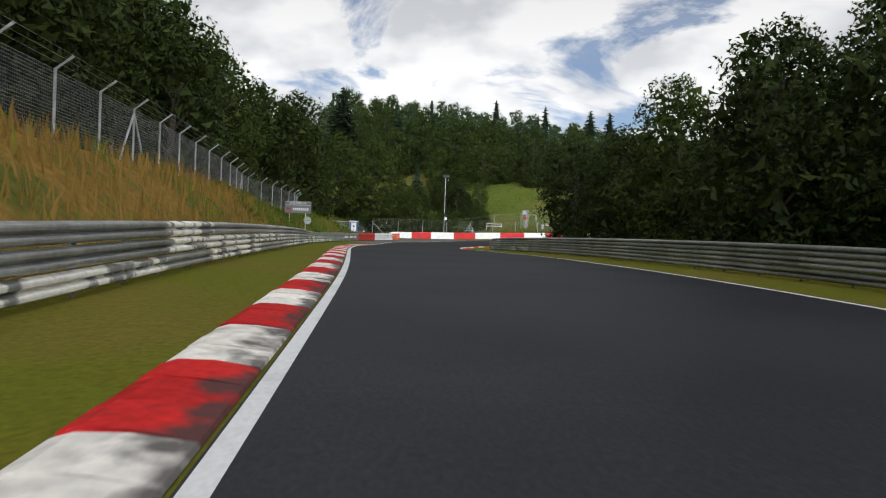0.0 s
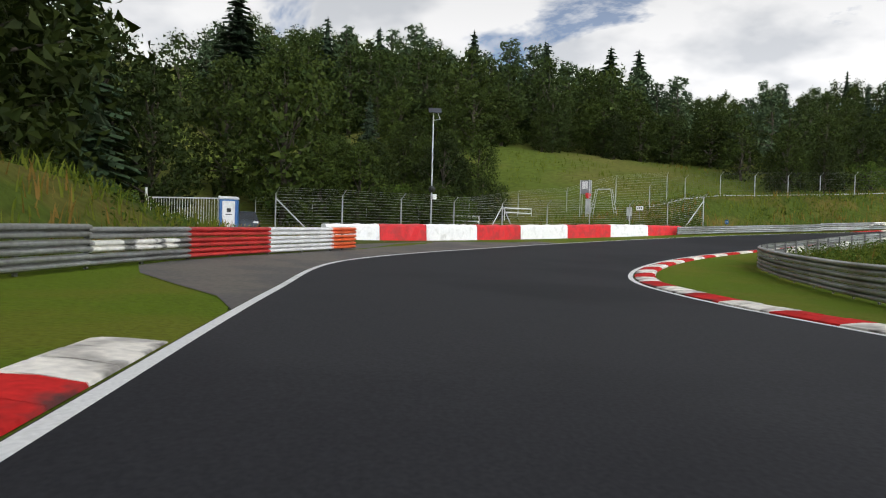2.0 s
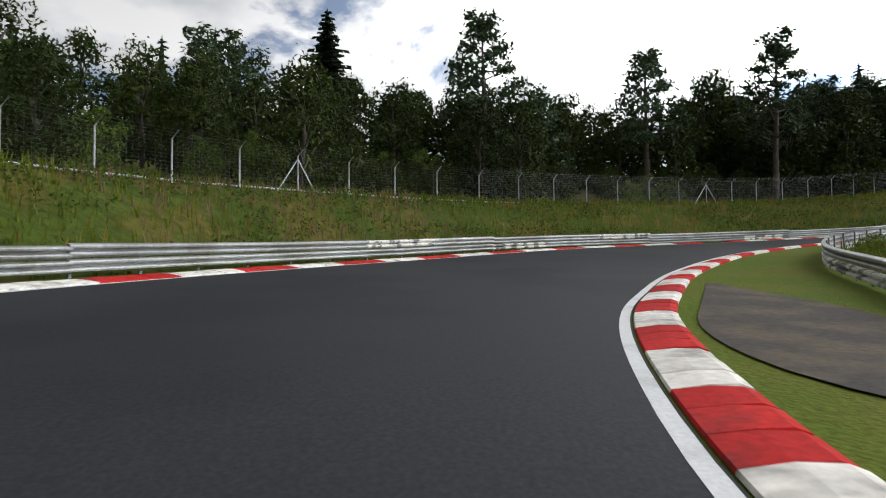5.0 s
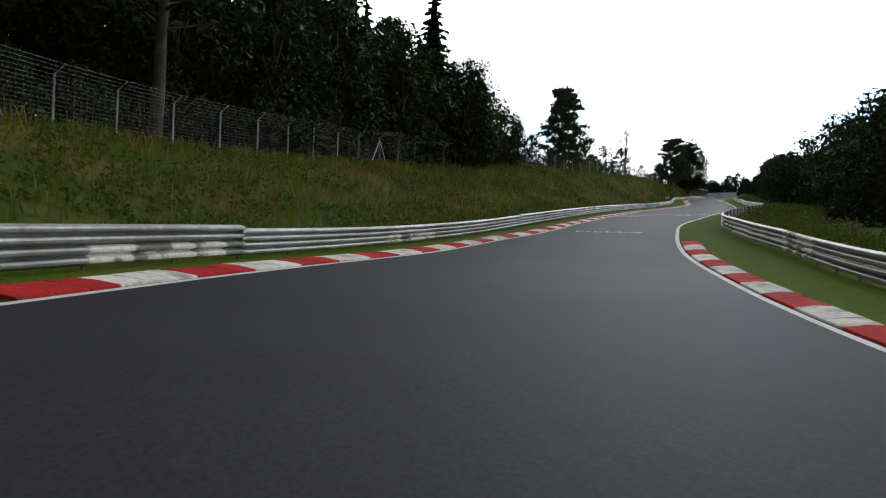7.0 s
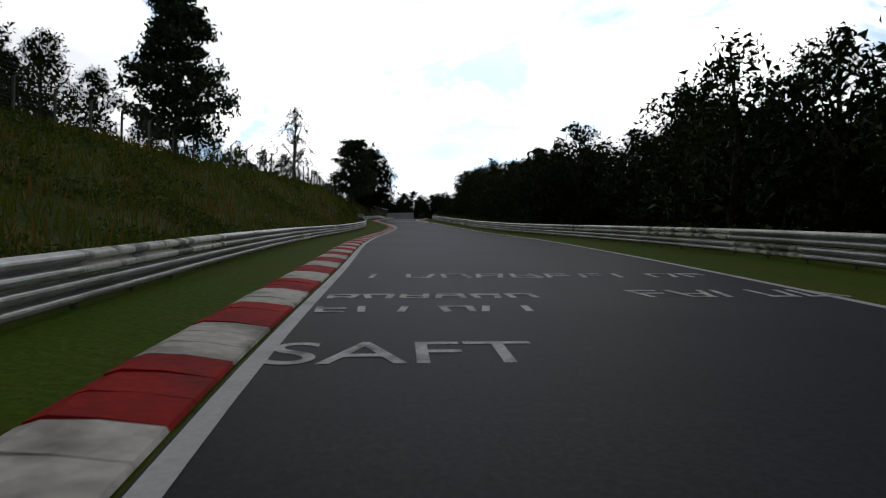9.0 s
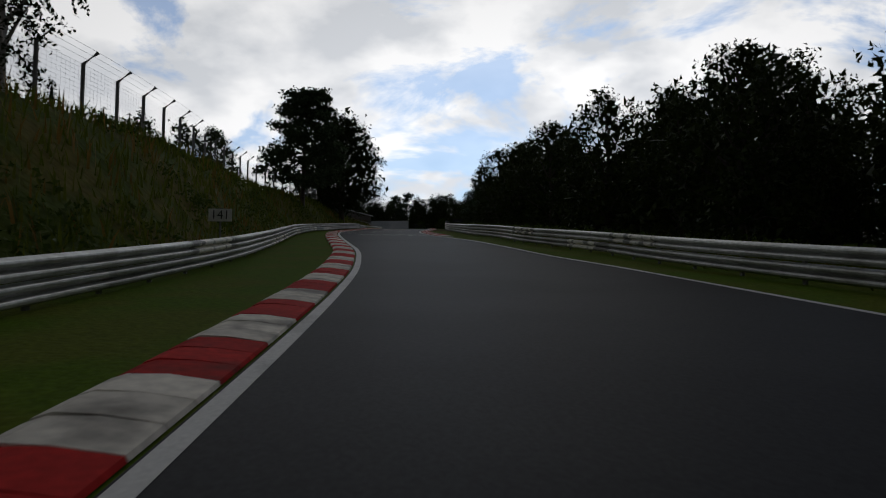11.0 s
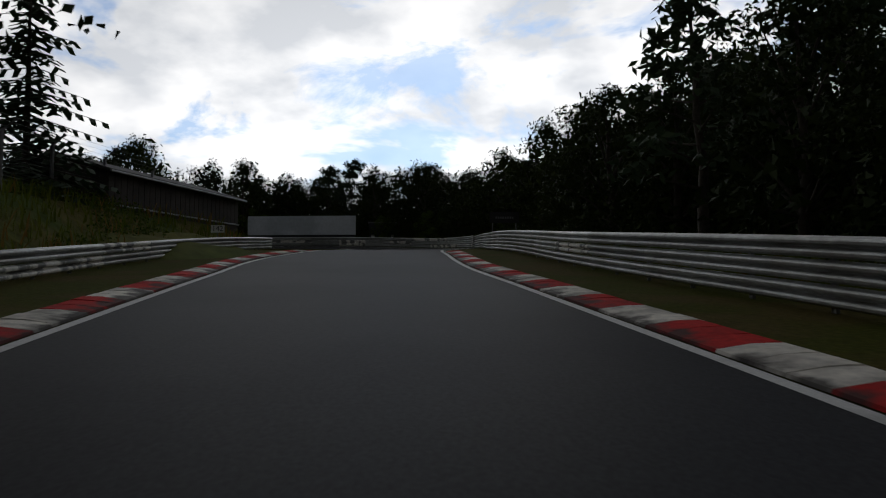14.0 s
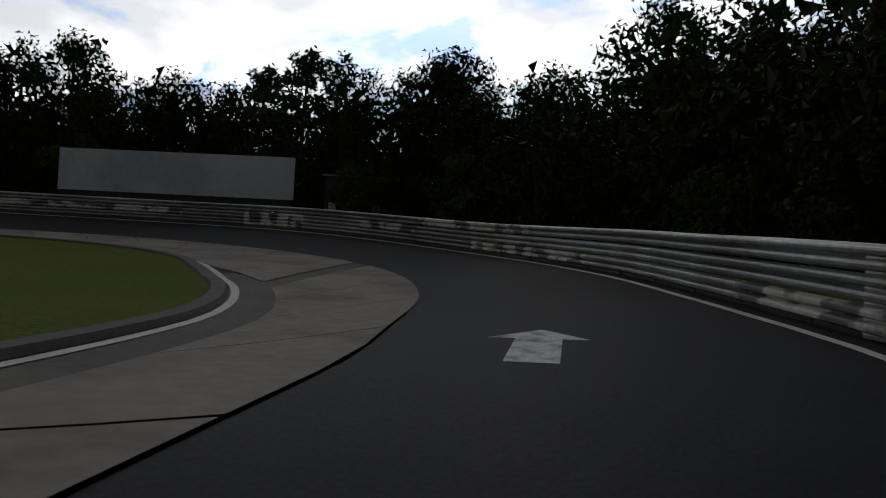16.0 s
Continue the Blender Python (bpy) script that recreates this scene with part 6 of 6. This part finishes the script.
def letters(s, l0, l1, size, seed, along=1.0):
    """Plain strokes standing for worn letters across the track from l0 to l1."""
    r = random.Random(seed)
    out, l = [], l0
    step = -size * 0.95 if l1 < l0 else size * 0.95
    while (l > l1) if step < 0 else (l < l1):
        w = size * 0.6
        kind = r.randrange(4)
        out.append((s, l, along, 0.09, r.uniform(-8, 8)))
        if kind != 1:
            out.append((s + along * 0.42 * r.choice((-1, 1)), l - w / 2, 0.12, w, 0))
        if kind in (0, 2):
            out.append((s + r.uniform(-0.1, 0.1), l - w / 2, 0.11, w, 0))
        if kind in (0, 3):
            out.append((s, l - w, along, 0.09, r.uniform(-12, 12)))
        l += step
    return out



def road_frame(s, l):
    """Axes lying on the road: right, ahead, up."""
    p = at(s, l, 0.005)
    r = (at(s, l - 0.5) - at(s, l + 0.5)).normalized()
    f = (at(s + 0.5, l) - at(s - 0.5, l)).normalized()
    u = r.cross(f)
    return Matrix((( r.x, f.x, u.x, p.x), (r.y, f.y, u.y, p.y), (r.z, f.z, u.z, p.z), (0, 0, 0, 1)))


WRITING = "worn white painted strokes written across the asphalt"
road_bars("road_writing", WRITING, letters(237.5, 0.5, -5.5, 0.66, 4, 0.85))
road_bars("road_writing", WRITING, letters(233.0, 0.9, -1.8, 0.5, 5, 0.5))
road_bars("road_writing", WRITING, letters(234.3, 0.9, -1.6, 0.5, 6, 0.5))
road_bars("road_writing", WRITING, letters(234.5, -3.3, -5.7, 0.6, 7, 0.9))
for body, at_s, at_l, tall in (("DELLA", 209.7, -1.9, 0.9),):
    big = new("road_writing")
    big.matrix_world = road_frame(at_s, at_l)
    tagged(big, "large white capital letters painted on the asphalt", "road writing", kind="structure")
    text_part("lettering", body, 1.05, GRAFFITI, big, Matrix.Diagonal((1.05, tall, 1.0, 1.0)), depth=0.0004, spacing=1.02)
word = new("road_writing")
word.matrix_world = road_frame(230.4, -0.05)
tagged(word, "white capital letters painted on the asphalt", "road writing", kind="structure")
text_part("lettering", "SAFT", 1.0, GRAFFITI, word, Matrix.Diagonal((1.0, 1.25, 1.0, 1.0)), depth=0.0004, spacing=0.98)
road_bars("road_chequers", "pale chequered dashes painted across the asphalt", [(328.2 + 0.55 * (k % 2), 2.0 - 0.52 * k, 0.5, 0.42, 0) for k in range(10)])
road_bars("road_writing", "long pale painted strokes on the asphalt", [(335.6, 3.2, 0.13, 2.6, 3), (337.8, 2.9, 0.12, 3.4, 4), (338.2, 1.2, 1.3, 0.2, 35), (340.3, 3.0, 0.12, 2.4, -4), (341.2, 2.0, 1.2, 0.16, 40), (343.0, 2.6, 0.14, 3.0, 3), (344.2, 2.8, 0.12, 2.8, -3), (346.5, 2.4, 0.16, 2.4, 2), (347.6, 1.2, 1.3, 0.2, 30)])
road_bars("road_writing", "long pale painted strokes on the asphalt", [(352.0, -0.7, 0.1, 2.4, 2), (351.4, 0.55, 0.9, 0.1, 25), (350.8, -0.7, 0.1, 2.3, -2), (351.4, -2.0, 0.8, 0.08, -20)])
road_bars("road_writing", WRITING, letters(412.0, 3.7, 1.0, 0.55, 8, 0.5))
road_bars("road_writing", WRITING, letters(419.8, -2.0, -3.3, 0.4, 9, 0.5))


def turn_point(f, l, up):
    """A point of the turn's surface by metres ahead and to the left."""
    return bowl(math.degrees(math.atan2(f - 14, 18 - l)), math.hypot(f - 14, l - 18), up)


arrow = new("road_arrow")
arrow.location = turn_point(7.15, -1.45, 0.0)
tagged(arrow, "faded white arrow painted on the asphalt pointing ahead", "road marking", kind="structure")
shape = [(-0.25, -1.1), (0.25, -1.1), (0.25, 0.3), (0.55, 0.3), (0, 1.0), (-0.55, 0.3), (-0.25, 0.3)]
q = radians(14)
shape = [(7.15 + y * math.cos(q) - x * math.sin(q), -1.45 - x * math.cos(q) - y * math.sin(q)) for x, y in shape]
mesh_object("shape", [turn_point(f, l, 0.012) - arrow.location for f, l in shape], [(0, 1, 2, 6), (6, 2, 3), (6, 3, 4), (6, 4, 5)], GRAFFITI, arrow)

# worn paved way out through the gap in the inner rail
ex = ribbon("service_exit", span(130.5, 150.3, 0.75), [exit_far, lerp(exit_far, exit_near, 0.5), exit_near], DIRTY, 0.012)
tagged(ex, "worn brown asphalt patch beside the inner kerb", "road", kind="structure")

# small blue notice on the bank
notice = new("bank_notice")
notice.location = at(126.4, 11.9)
notice.rotation_euler = (0, 0, heading(118) - radians(90))
tagged(notice, "small round blue notice with white stripes on a stake", "sign")
tube_part("post", [(0, 0.03, -0.3), (0, 0.03, 0.95)], 0.02, POST, notice, 6)
bm = bmesh.new()
bmesh.ops.create_cone(bm, cap_ends=True, segments=24, radius1=0.2, radius2=0.2, depth=0.02, matrix=Matrix.Translation((0, 0, 0.85)) @ UPRIGHT)
part("disc", bm, BLUE, notice)
for z in (0.79, 0.85, 0.91):
    box_part("stripe", (0, -0.013, z), (0.28, 0.006, 0.018), SIGN_WHITE, notice)
